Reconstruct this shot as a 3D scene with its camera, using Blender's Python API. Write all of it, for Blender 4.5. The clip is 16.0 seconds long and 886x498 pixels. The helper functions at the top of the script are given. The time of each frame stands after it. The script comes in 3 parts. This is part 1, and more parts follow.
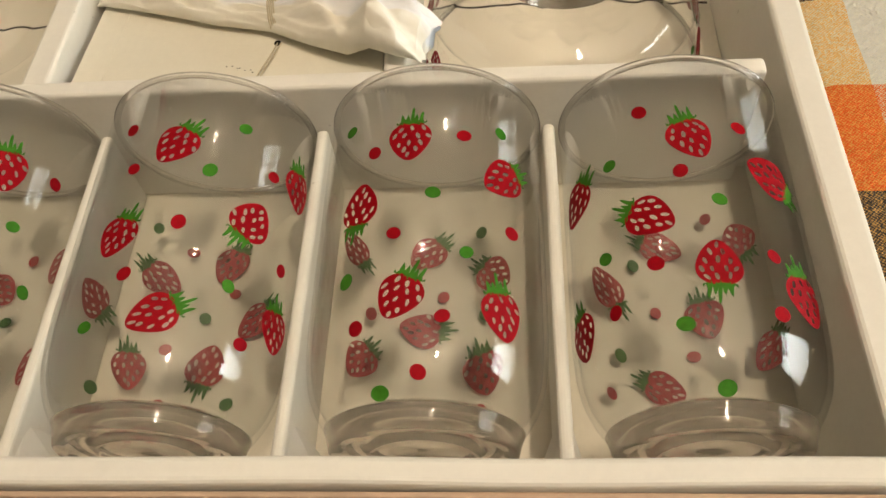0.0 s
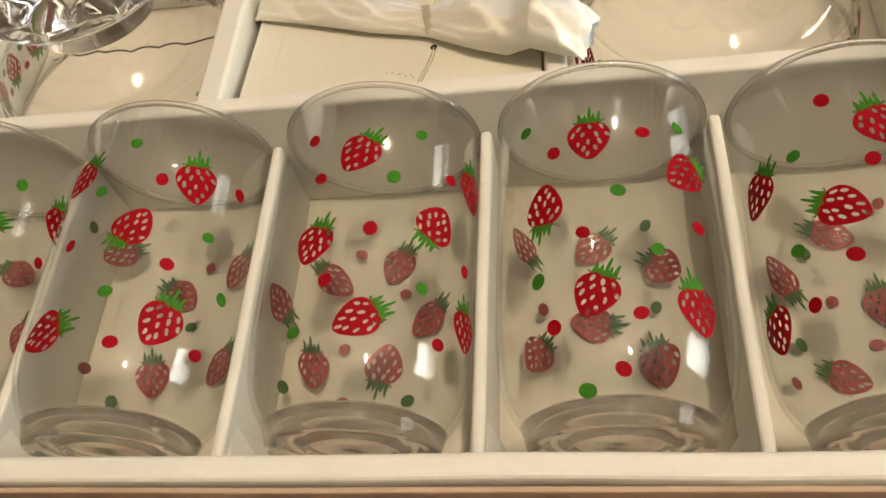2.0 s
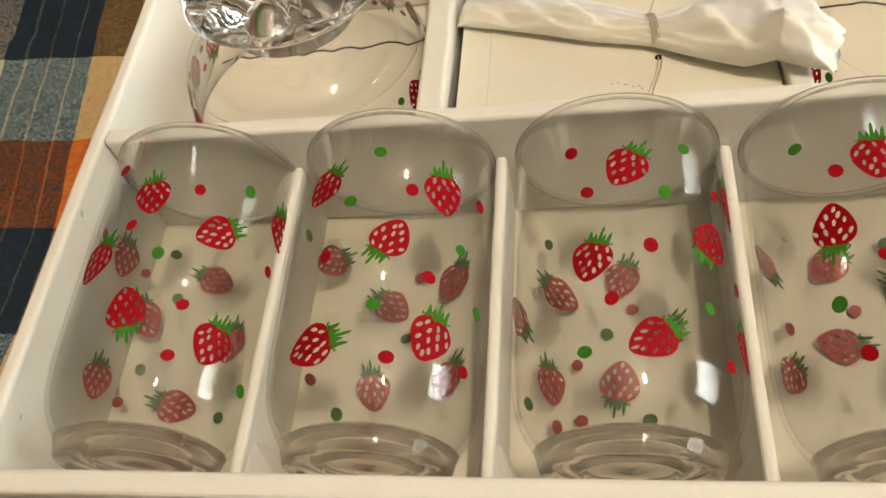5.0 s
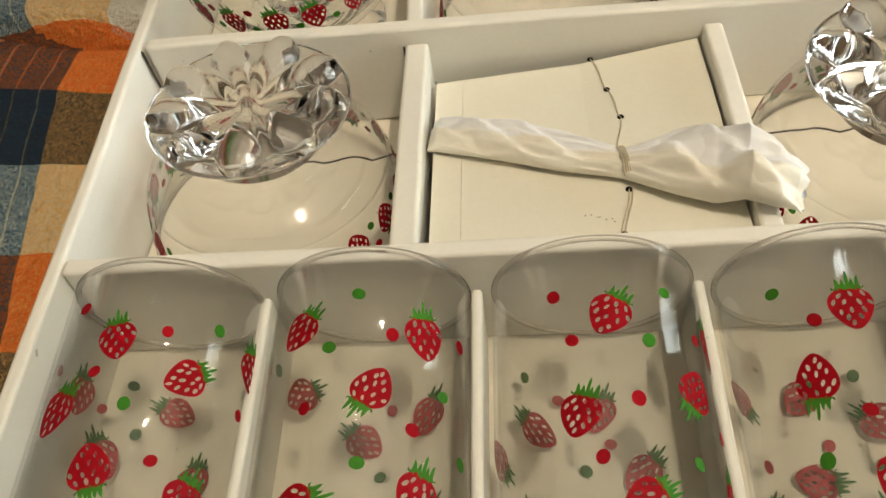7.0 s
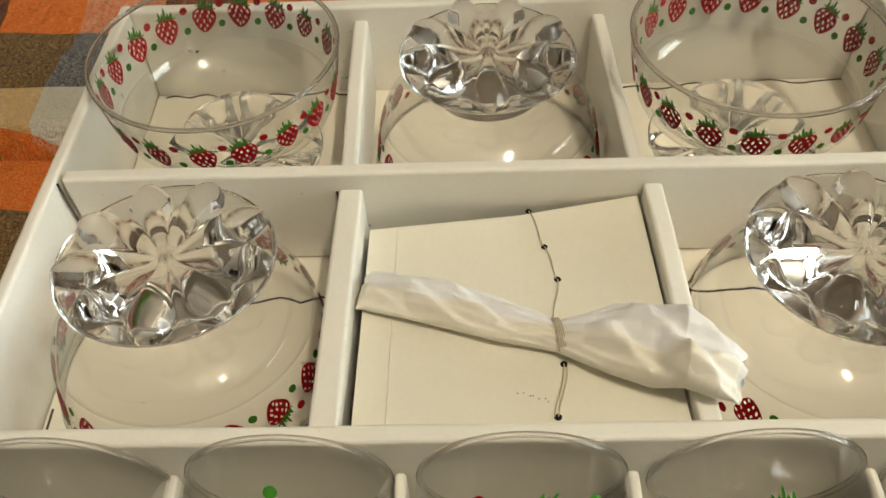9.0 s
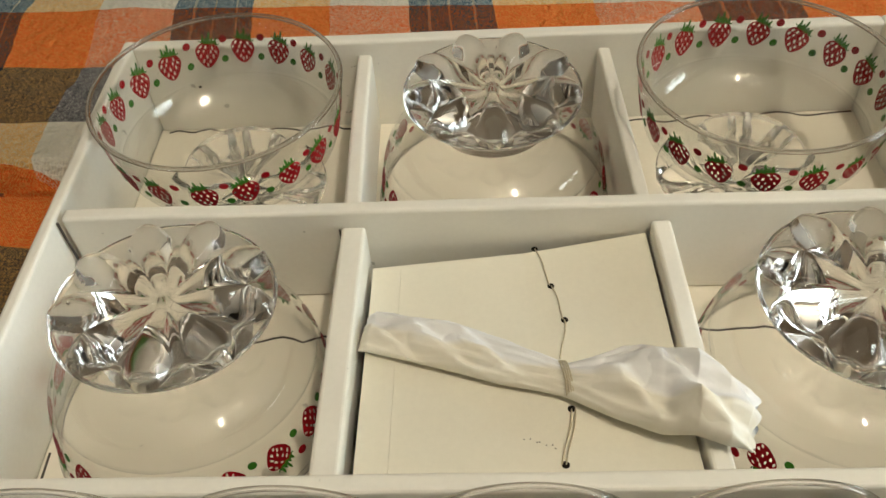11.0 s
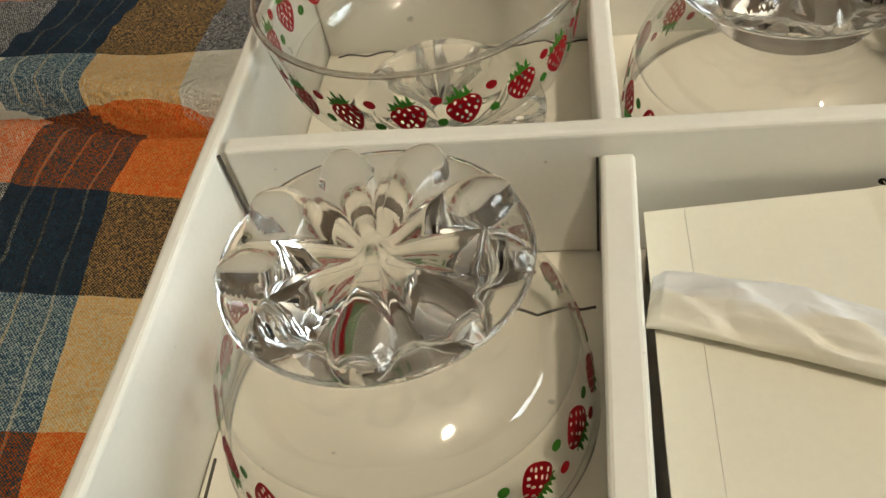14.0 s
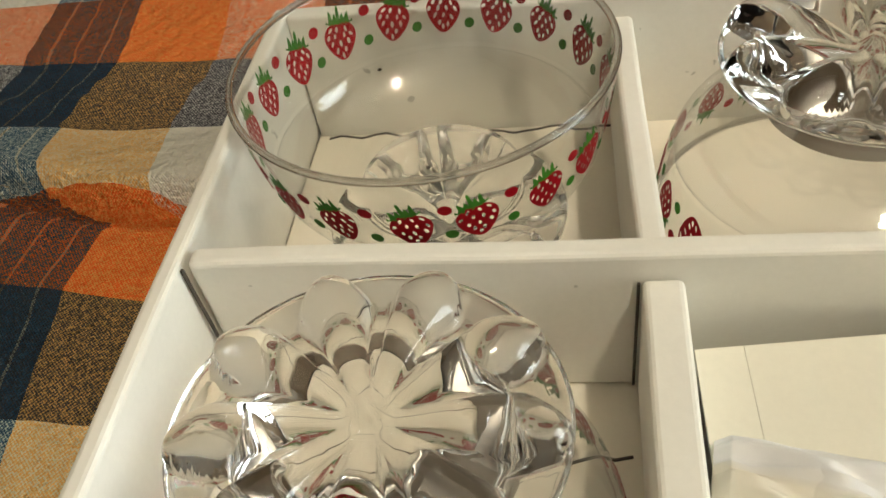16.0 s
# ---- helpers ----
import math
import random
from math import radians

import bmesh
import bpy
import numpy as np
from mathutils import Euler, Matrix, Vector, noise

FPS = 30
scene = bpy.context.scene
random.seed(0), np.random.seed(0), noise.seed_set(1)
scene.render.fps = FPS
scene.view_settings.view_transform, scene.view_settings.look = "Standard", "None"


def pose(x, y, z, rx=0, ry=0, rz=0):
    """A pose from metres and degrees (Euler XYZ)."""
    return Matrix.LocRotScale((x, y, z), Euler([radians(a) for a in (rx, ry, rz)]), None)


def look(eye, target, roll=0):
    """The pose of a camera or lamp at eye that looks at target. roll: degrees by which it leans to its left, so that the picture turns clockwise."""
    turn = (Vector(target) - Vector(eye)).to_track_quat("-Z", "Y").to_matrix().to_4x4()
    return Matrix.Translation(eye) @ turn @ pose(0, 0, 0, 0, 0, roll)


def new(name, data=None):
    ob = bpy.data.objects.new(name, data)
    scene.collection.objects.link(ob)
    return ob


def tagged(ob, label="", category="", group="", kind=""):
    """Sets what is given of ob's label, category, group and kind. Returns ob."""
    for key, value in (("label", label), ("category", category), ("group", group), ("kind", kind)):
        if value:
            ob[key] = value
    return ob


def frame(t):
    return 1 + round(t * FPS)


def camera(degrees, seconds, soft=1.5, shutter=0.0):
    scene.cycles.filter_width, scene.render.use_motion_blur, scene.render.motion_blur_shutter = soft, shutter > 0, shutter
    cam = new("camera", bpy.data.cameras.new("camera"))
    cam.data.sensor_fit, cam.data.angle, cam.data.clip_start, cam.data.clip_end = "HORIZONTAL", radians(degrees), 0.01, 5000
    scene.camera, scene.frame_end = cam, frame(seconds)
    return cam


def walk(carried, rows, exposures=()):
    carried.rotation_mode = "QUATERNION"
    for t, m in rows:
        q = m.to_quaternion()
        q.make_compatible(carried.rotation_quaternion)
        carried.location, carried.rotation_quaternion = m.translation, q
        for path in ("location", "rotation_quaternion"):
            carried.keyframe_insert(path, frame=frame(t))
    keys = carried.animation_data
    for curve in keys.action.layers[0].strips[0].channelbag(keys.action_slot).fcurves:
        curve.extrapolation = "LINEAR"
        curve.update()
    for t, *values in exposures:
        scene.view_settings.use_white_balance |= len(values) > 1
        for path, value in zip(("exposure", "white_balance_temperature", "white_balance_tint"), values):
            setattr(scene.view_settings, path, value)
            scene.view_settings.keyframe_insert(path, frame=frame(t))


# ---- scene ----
SOFT = 1.5
EXPOSURES = [(0.0, -0.44, 6900, 12), (4.0, -0.26, 6850, 11), (6.5, -0.36, 6600, 8), (8.5, -0.46, 6550, 5), (12.5, -0.60, 6250, 5), (16.0, -0.40, 6400, 5)]
WINDOW_W, BULB_W = 36.0, 28.0
LAMP_X, LAMP_Y, LAMP_Z = 0.36, -0.30, 1.50
cam = camera(55.49, 16.0, soft=SOFT)
ROWS = [
    (0.0, 0.0590, -0.1813, 0.2493, 33.98, 4.32, 1.67),
    (0.5, 0.0534, -0.1804, 0.2505, 33.77, 5.38, 2.30),
    (1.0, 0.0441, -0.1805, 0.2518, 33.28, 6.66, 2.45),
    (1.5, 0.0365, -0.1817, 0.2548, 33.15, 8.16, 2.54),
    (2.0, 0.0313, -0.1820, 0.2592, 33.13, 9.85, 2.94),
    (2.5, 0.0211, -0.1836, 0.2596, 33.07, 10.94, 3.34),
    (3.0, 0.0097, -0.1859, 0.2605, 33.22, 10.85, 3.68),
    (3.5, -0.0044, -0.1851, 0.2626, 33.06, 10.30, 4.07),
    (4.0, -0.0191, -0.1848, 0.2638, 32.93, 10.15, 4.36),
    (4.2, -0.0246, -0.1842, 0.2649, 33.09, 10.32, 4.51),
    (6.3, -0.0572, -0.1690, 0.2753, 33.83, 8.02, 2.57),
    (6.5, -0.0592, -0.1671, 0.2766, 34.78, 7.61, 2.31),
    (7.0, -0.0541, -0.1569, 0.2816, 36.87, 6.31, 1.28),
    (7.5, -0.0507, -0.1398, 0.2854, 38.11, 4.90, 0.76),
    (8.0, -0.0508, -0.1323, 0.2886, 39.08, 3.66, 0.62),
    (8.5, -0.0502, -0.1220, 0.2903, 40.01, 2.82, 0.56),
    (9.0, -0.0481, -0.1172, 0.2939, 40.49, 2.30, 0.42),
    (9.2, -0.0485, -0.1145, 0.2952, 40.70, 2.13, 0.39),
    (11.3, -0.0468, -0.1065, 0.2920, 42.17, 3.20, 0.80),
    (11.5, -0.0486, -0.1035, 0.2854, 41.92, 3.86, 0.95),
    (12.0, -0.0566, -0.0954, 0.2719, 41.38, 4.53, 1.64),
    (12.5, -0.0681, -0.0814, 0.2563, 41.04, 5.64, 2.42),
    (13.0, -0.0776, -0.0681, 0.2382, 40.77, 6.78, 3.58),
    (13.5, -0.0963, -0.0606, 0.2293, 40.64, 7.78, 5.07),
    (14.0, -0.1017, -0.0585, 0.2223, 41.10, 8.78, 5.56),
    (14.5, -0.1032, -0.0461, 0.2146, 41.87, 8.97, 5.37),
    (15.0, -0.1081, -0.0360, 0.2081, 42.42, 8.66, 5.41),
    (15.5, -0.1100, -0.0242, 0.2047, 43.42, 8.26, 5.48),
    (16.0, -0.1127, -0.0171, 0.2066, 44.51, 7.75, 5.67),
]
walk(cam, [(r[0], pose(*r[1:])) for r in ROWS], exposures=EXPOSURES)
# ---------------------------------------------------------------- world and light
world = bpy.data.worlds.new("world")
world.use_nodes = True
scene.world = world
_sky = world.node_tree.nodes.new("ShaderNodeTexSky")
_sky.sky_type = "NISHITA"
_sky.sun_disc = False
_sky.sun_elevation, _sky.sun_rotation = radians(35), radians(130)
_bg = world.node_tree.nodes["Background"]
world.node_tree.links.new(_sky.outputs[0], _bg.inputs[0])
_bg.inputs[1].default_value = 0.12


def area_lamp(name, eye, target, sx, sy, watts, colour):
    data = bpy.data.lights.new(name, "AREA")
    data.shape, data.size, data.size_y, data.energy, data.color = "RECTANGLE", sx, sy, watts, colour
    ob = new(name, data)
    ob.matrix_world = look(eye, target)
    return ob


# daylight through the window opening and the two bulbs of a ceiling fitting
area_lamp("window_daylight", (2.14, -0.05, 0.52), (0.0, -0.05, 0.1), 1.00, 1.00, WINDOW_W, (0.90, 0.94, 0.97))
for side in (-0.05, 0.05):
    bulb_data = bpy.data.lights.new("bulb_light", "POINT")
    bulb_data.energy, bulb_data.color, bulb_data.shadow_soft_size = BULB_W, (1.0, 0.86, 0.67), 0.035
    new("bulb_light", bulb_data).matrix_world = pose(LAMP_X, LAMP_Y + side, LAMP_Z)


# ---------------------------------------------------------------- materials
def node_mat(name):
    m = bpy.data.materials.new(name)
    m.use_nodes = True
    nt = m.node_tree
    return m, nt, nt.nodes["Principled BSDF"]


def add(nt, kind, **vals):
    n = nt.nodes.new(kind)
    for k, v in vals.items():
        n.inputs[k].default_value = v
    return n


def mixed(nt, fac, a, b, mode="MIX"):
    n = nt.nodes.new("ShaderNodeMix")
    n.data_type, n.blend_type = "RGBA", mode
    for sock, v in ((n.inputs[0], fac), (n.inputs[6], a), (n.inputs[7], b)):
        if isinstance(v, (int, float, tuple)):
            sock.default_value = (*v, 1) if isinstance(v, tuple) else v
        else:
            nt.links.new(v, sock)
    return n.outputs[2]


def ramp(nt, src, lo, hi):
    n = nt.nodes.new("ShaderNodeMapRange")
    n.inputs[1].default_value, n.inputs[2].default_value = lo, hi
    nt.links.new(src, n.inputs[0])
    return n.outputs[0]


def noise_of(nt, scale, detail=3.0, rough=0.5, coords=None):
    n = add(nt, "ShaderNodeTexNoise", Scale=scale, Detail=detail, Roughness=rough)
    if coords is None:
        coords = nt.nodes.new("ShaderNodeNewGeometry").outputs["Position"]
    nt.links.new(coords, n.inputs["Vector"])
    return n.outputs["Fac"]


def bump_to(nt, bsdf, height, strength, distance):
    b = add(nt, "ShaderNodeBump", Strength=strength, Distance=distance)
    nt.links.new(height, b.inputs["Height"])
    nt.links.new(b.outputs[0], bsdf.inputs["Normal"])


def board_mat(name, colour, stain, rough=0.6, fleck=True):
    """White coated paper board, slightly yellowed, with faint stains and fibres."""
    m, nt, p = node_mat(name)
    big = ramp(nt, noise_of(nt, 28.0, 4.0, 0.6), 0.45, 0.75)
    c = mixed(nt, big, colour, stain)
    fine = ramp(nt, noise_of(nt, 420.0, 3.0, 0.7), 0.25, 0.8)
    c = mixed(nt, 0.05, c, fine, "MULTIPLY")
    if fleck:
        spot = ramp(nt, noise_of(nt, 170.0, 2.0, 0.4), 0.765, 0.79)
        c = mixed(nt, spot, c, tuple(0.62 * v for v in stain))
    nt.links.new(c, p.inputs["Base Color"])
    nt.links.new(ramp(nt, noise_of(nt, 60.0), -0.7, 1.3), p.inputs["Roughness"])
    p.inputs["Roughness"].default_value = rough
    bump_to(nt, p, noise_of(nt, 300.0, 4.0, 0.6), 0.04 if fleck else 0.0, 0.0006)
    return m


BOARD = board_mat("white_board", (0.81, 0.79, 0.725), (0.80, 0.775, 0.705))
FLOORB = board_mat("floor_board", (0.80, 0.75, 0.645), (0.785, 0.735, 0.625))
CARD = board_mat("cream_card", (0.80, 0.77, 0.66), (0.785, 0.752, 0.64), fleck=False)
OUTER = board_mat("tan_outer_sheet", (0.50, 0.36, 0.26), (0.42, 0.30, 0.21))
CRACK_AND_GAP_SHADE = board_mat("dark_crack_and_gap_shade", (0.06, 0.05, 0.04), (0.03, 0.025, 0.02), fleck=False)


def plain(name, colour, rough=0.5, vary=0.12, scale=200.0):
    m, nt, p = node_mat(name)
    f = ramp(nt, noise_of(nt, scale, 3.0, 0.6), 0.3, 0.75)
    c = mixed(nt, f, colour, tuple(v * (1 - 2 * vary) for v in colour))
    nt.links.new(c, p.inputs["Base Color"])
    p.inputs["Roughness"].default_value = rough
    p.inputs["Specular IOR Level"].default_value = 0.08
    return m


PRINT_RED = plain("red_enamel", (0.30, 0.003, 0.009), 0.5, 0.12, 700.0)
PRINT_GREEN = plain("green_enamel", (0.045, 0.19, 0.018), 0.5, 0.15, 700.0)
# Underside colours are paled to paint in the whitish veil of the tumbler glass.
BACK_RED = plain("red_underside_with_glass_veil", (0.46, 0.10, 0.10), 0.6, 0.10, 700.0)
BACK_GREEN = plain("green_underside_with_glass_veil", (0.11, 0.21, 0.085), 0.6, 0.12, 700.0)
BOWL_BACK_RED = plain("red_enamel_inside", (0.36, 0.012, 0.018), 0.5, 0.12, 700.0)
BOWL_BACK_GREEN = plain("green_enamel_inside", (0.06, 0.20, 0.03), 0.5, 0.15, 700.0)
STRING = plain("cotton_string", (0.72, 0.64, 0.47), 0.9, 0.2, 2500.0)
HOLE = plain("punched_hole", (0.012, 0.010, 0.008), 0.9)
SPECK = plain("dark_speck", (0.03, 0.025, 0.02), 0.8)


def thin_glass(name, tint, gloss_base=0.026, wave=0.05, edge=0.24):
    """Clear thin-walled glass: lets light straight through, and mirrors more at a glance."""
    m = bpy.data.materials.new(name)
    m.use_nodes = True
    nt = m.node_tree
    nt.nodes.remove(nt.nodes["Principled BSDF"])
    clear = add(nt, "ShaderNodeBsdfTransparent", Color=(*tint, 1))
    gloss = add(nt, "ShaderNodeBsdfGlossy", Roughness=0.015)
    face = add(nt, "ShaderNodeLayerWeight", Blend=0.5)
    power = nt.nodes.new("ShaderNodeMath")
    power.operation = "POWER"
    power.inputs[1].default_value = 5.0
    nt.links.new(face.outputs["Facing"], power.inputs[0])
    fres = nt.nodes.new("ShaderNodeMath")
    fres.operation = "MULTIPLY_ADD"
    fres.inputs[1].default_value, fres.inputs[2].default_value = edge, gloss_base
    nt.links.new(power.outputs[0], fres.inputs[0])
    wav = add(nt, "ShaderNodeBump", Strength=wave, Distance=0.002)
    nt.links.new(noise_of(nt, 70.0, 1.0), wav.inputs["Height"])
    nt.links.new(wav.outputs[0], gloss.inputs["Normal"])
    mx = nt.nodes.new("ShaderNodeMixShader")
    nt.links.new(fres.outputs[0], mx.inputs[0])
    nt.links.new(clear.outputs[0], mx.inputs[1])
    nt.links.new(gloss.outputs[0], mx.inputs[2])
    nt.links.new(mx.outputs[0], nt.nodes["Material Output"].inputs["Surface"])
    return m


THIN = thin_glass("clear_thin_glass", (0.985, 0.987, 0.980), 0.045, 0.05, 0.45)
SHOULDER_GLASS = thin_glass("bowl_shoulder_glass", (0.985, 0.985, 0.977), 0.065, 0.28, 0.60)


def solid_glass(name, tint, clear=0.0, ripple=0.05, wave=90.0, ior=1.47, rough=0.0):
    """Thick glass that bends what lies behind it; a share of the light passes straight through."""
    m, nt, p = node_mat(name)
    p.inputs["Base Color"].default_value = (*tint, 1)
    p.inputs["Roughness"].default_value = rough
    p.inputs["Transmission Weight"].default_value = 1.0
    p.inputs["IOR"].default_value = ior
    bump_to(nt, p, noise_of(nt, wave, 1.0), ripple, 0.002)
    if clear:
        straight = add(nt, "ShaderNodeBsdfTransparent", Color=(*tint, 1))
        mx = add(nt, "ShaderNodeMixShader", Fac=clear)
        nt.links.new(p.outputs[0], mx.inputs[1])
        nt.links.new(straight.outputs[0], mx.inputs[2])
        nt.links.new(mx.outputs[0], nt.nodes["Material Output"].inputs["Surface"])
    return m


THICK = solid_glass("clear_pressed_glass", (0.985, 0.98, 0.972), 0.0, 0.10, 160.0)
BASE_GLASS = solid_glass("tumbler_base_glass", (0.955, 0.925, 0.905), 0.25, 0.10, 120.0, 1.32, 0.06)
RIM_GLASS = solid_glass("rim_glass", (0.96, 0.95, 0.94), 0.25, 0.0)


def tissue_mat():
    """Crumpled glassine paper: one layer thick and bluish at one edge, doubled and creamy at the other."""
    m, nt, p = node_mat("waxed_tissue_paper")
    tc = nt.nodes.new("ShaderNodeTexCoord")
    sep = nt.nodes.new("ShaderNodeSeparateXYZ")
    nt.links.new(tc.outputs["Object"], sep.inputs[0])
    d = nt.nodes.new("ShaderNodeMath")
    d.operation = "MULTIPLY_ADD"
    d.inputs[1].default_value = 0.40
    nt.links.new(sep.outputs[0], d.inputs[0])
    nt.links.new(sep.outputs[1], d.inputs[2])
    edge = nt.nodes.new("ShaderNodeMath")
    edge.operation = "MULTIPLY_ADD"
    edge.inputs[1].default_value = 0.010
    nt.links.new(noise_of(nt, 55.0, 2.0, 0.5), edge.inputs[0])
    nt.links.new(d.outputs[0], edge.inputs[2])
    single = ramp(nt, edge.outputs[0], 0.0045, 0.0075)
    f = ramp(nt, noise_of(nt, 60.0, 4.0, 0.6), 0.3, 0.75)
    c = mixed(nt, f, (0.84, 0.82, 0.74), (0.78, 0.74, 0.63))
    c = mixed(nt, single, c, (0.83, 0.84, 0.86))
    nt.links.new(c, p.inputs["Base Color"])
    p.inputs["Roughness"].default_value = 0.36
    fold = nt.nodes.new("ShaderNodeMath")
    fold.operation = "SUBTRACT"
    fold.inputs[1].default_value = 0.5
    nt.links.new(noise_of(nt, 75.0, 2.0, 0.5), fold.inputs[0])
    sharp = nt.nodes.new("ShaderNodeMath")
    sharp.operation = "ABSOLUTE"
    nt.links.new(fold.outputs[0], sharp.inputs[0])
    bump_to(nt, p, sharp.outputs[0], 0.22, 0.010)
    return m


TISSUE = tissue_mat()


def plaid_mat():
    """Loose woven madras: three warp colours crossed by three weft colours."""
    m, nt, p = node_mat("woven_plaid_cotton")
    uv = nt.nodes.new("ShaderNodeUVMap")
    uv.uv_map = "weave"
    sep = nt.nodes.new("ShaderNodeSeparateXYZ")
    nt.links.new(uv.outputs[0], sep.inputs[0])

    def calc(op, a, b=0.0, c=0.0):
        n = nt.nodes.new("ShaderNodeMath")
        n.operation = op
        for s, v in zip(n.inputs, (a, b, c)):
            if isinstance(v, (int, float)):
                s.default_value = v
            else:
                nt.links.new(v, s)
        return n.outputs[0]

    wob = calc("MULTIPLY_ADD", noise_of(nt, 45.0, 3.0), 0.0035, -0.00175)

    def bands(src, colours):
        t = calc("FRACT", calc("DIVIDE", calc("ADD", src, wob), 0.144))
        r = nt.nodes.new("ShaderNodeValToRGB")
        r.color_ramp.interpolation = "CONSTANT"
        e = r.color_ramp.elements
        for k, (at, col) in enumerate(colours):
            el = e[k] if k < 2 else e.new(at)
            el.position, el.color = at, (*col, 1)
        nt.links.new(t, r.inputs[0])
        return r.outputs[0]

    blue, orange, white = (0.022, 0.062, 0.120), (0.92, 0.48, 0.13), (0.84, 0.82, 0.75)
    pale = (0.24, 0.26, 0.22)
    warp = bands(sep.outputs[0], [(0.0, blue), (0.075, pale), (0.086, blue), (0.165, (0.22, 0.19, 0.13)), (0.175, blue), (0.262, pale), (0.272, blue),
                                  (1 / 3, orange), (2 / 3, white)])
    weft = bands(sep.outputs[1], [(0.0, (0.90, 0.86, 0.72)), (1 / 3, (0.032, 0.031, 0.038)), (2 / 3, (0.90, 0.12, 0.022))])
    wx = calc("SINE", calc("MULTIPLY", sep.outputs[0], 2 * math.pi / 0.0013))
    wy = calc("SINE", calc("MULTIPLY", sep.outputs[1], 2 * math.pi / 0.0013))
    weave = calc("MULTIPLY", wx, wy)
    jitter = calc("MULTIPLY_ADD", noise_of(nt, 900.0, 4.0, 0.8), 9.0, -4.5)
    f = ramp(nt, calc("ADD", weave, jitter), -0.8, 0.8)
    def lift(col, g):
        n = nt.nodes.new("ShaderNodeGamma")
        nt.links.new(col, n.inputs[0])
        nt.links.new(g, n.inputs[1])
        return n.outputs[0]

    share = calc("MULTIPLY_ADD", f, 0.76, 0.12)
    c = mixed(nt, 1.0, lift(warp, calc("SUBTRACT", 1.0, share)), lift(weft, share), "MULTIPLY")
    fade = ramp(nt, noise_of(nt, 30.0, 4.0, 0.6), 0.2, 0.9)
    c = mixed(nt, 0.08, c, fade, "MULTIPLY")
    slub = ramp(nt, noise_of(nt, 420.0, 3.0, 0.75), 0.25, 0.70)
    c = mixed(nt, 0.08, c, slub, "MULTIPLY")
    nt.links.new(c, p.inputs["Base Color"])
    p.inputs["Roughness"].default_value = 0.95
    p.inputs["Specular IOR Level"].default_value = 0.1
    bump_to(nt, p, calc("ADD", calc("MULTIPLY", weave, 0.25), calc("ADD", calc("MULTIPLY", noise_of(nt, 480.0, 3.0, 0.7), 2.2), calc("MULTIPLY", noise_of(nt, 130.0, 3.0, 0.65), 6.0))), 1.0, 0.0012)
    return m


PLAID = plaid_mat()
WOOD = plain("brown_wood", (0.20, 0.11, 0.06), 0.45, 0.25, 18.0)
PLASTER = plain("room_plaster", (0.32, 0.26, 0.19), 0.9, 0.06, 4.0)
CEIL = plain("ceiling_paint", (0.80, 0.76, 0.68), 0.9, 0.04, 4.0)
CARPET = plain("room_carpet", (0.17, 0.11, 0.075), 0.95, 0.2, 40.0)
FRAME = plain("window_frame_paint", (0.45, 0.40, 0.33), 0.5, 0.05)
SHADE_M = plain("lamp_housing", (0.12, 0.11, 0.10), 0.5, 0.05)


def glow(name, colour, strength):
    m = bpy.data.materials.new(name)
    m.use_nodes = True
    nt = m.node_tree
    nt.nodes.remove(nt.nodes["Principled BSDF"])
    e = add(nt, "ShaderNodeEmission", Color=(*colour, 1), Strength=strength)
    nt.links.new(e.outputs[0], nt.nodes["Material Output"].inputs["Surface"])
    return m


# ---------------------------------------------------------------- mesh helpers
def link_mesh(name, bm, mat, smooth=False):
    me = bpy.data.meshes.new(name)
    bmesh.ops.recalc_face_normals(bm, faces=bm.faces[:])
    bm.to_mesh(me)
    bm.free()
    if smooth:
        me.polygons.foreach_set("use_smooth", [True] * len(me.polygons))
    me.materials.append(mat)
    return new(name, me)


def part(name, bm, mat, parent, label="", smooth=False):
    ob = link_mesh(name, bm, mat, smooth)
    ob.parent = parent
    if label:
        ob["label"] = label
    return ob


def empty(name, m=None):
    ob = new(name)
    ob.empty_display_size = 0.02
    if m is not None:
        ob.matrix_world = m
    return ob


def slab(x0, x1, y0, y1, z0, z1, bevel=0.0, cuts=0, wave=0.0, seed=0):
    """A board: a box with rounded edges and, if asked, slight warping along its length."""
    bm = bmesh.new()
    bmesh.ops.create_cube(bm, size=1.0)
    for v in bm.verts:
        v.co = Vector(((x0 + x1) / 2 + v.co.x * (x1 - x0), (y0 + y1) / 2 + v.co.y * (y1 - y0), (z0 + z1) / 2 + v.co.z * (z1 - z0)))
    if cuts:
        longx = (x1 - x0) > (y1 - y0)
        es = [e for e in bm.edges if abs((e.verts[0].co - e.verts[1].co)[0 if longx else 1]) > 1e-6]
        bmesh.ops.subdivide_edges(bm, edges=es, cuts=cuts, use_grid_fill=True)
    if bevel:
        es = [e for e in bm.edges if len(e.link_faces) == 2 and e.calc_face_angle(0) > 0.5]
        bmesh.ops.bevel(bm, geom=es, offset=bevel, segments=3, profile=0.5, affect="EDGES")
    if wave:
        for v in bm.verts:
            n = noise.noise_vector((v.co.x * 17 + seed, v.co.y * 17, v.co.z * 9))
            v.co += Vector((n.x, n.y, n.z * 0.5)) * wave
    return bm


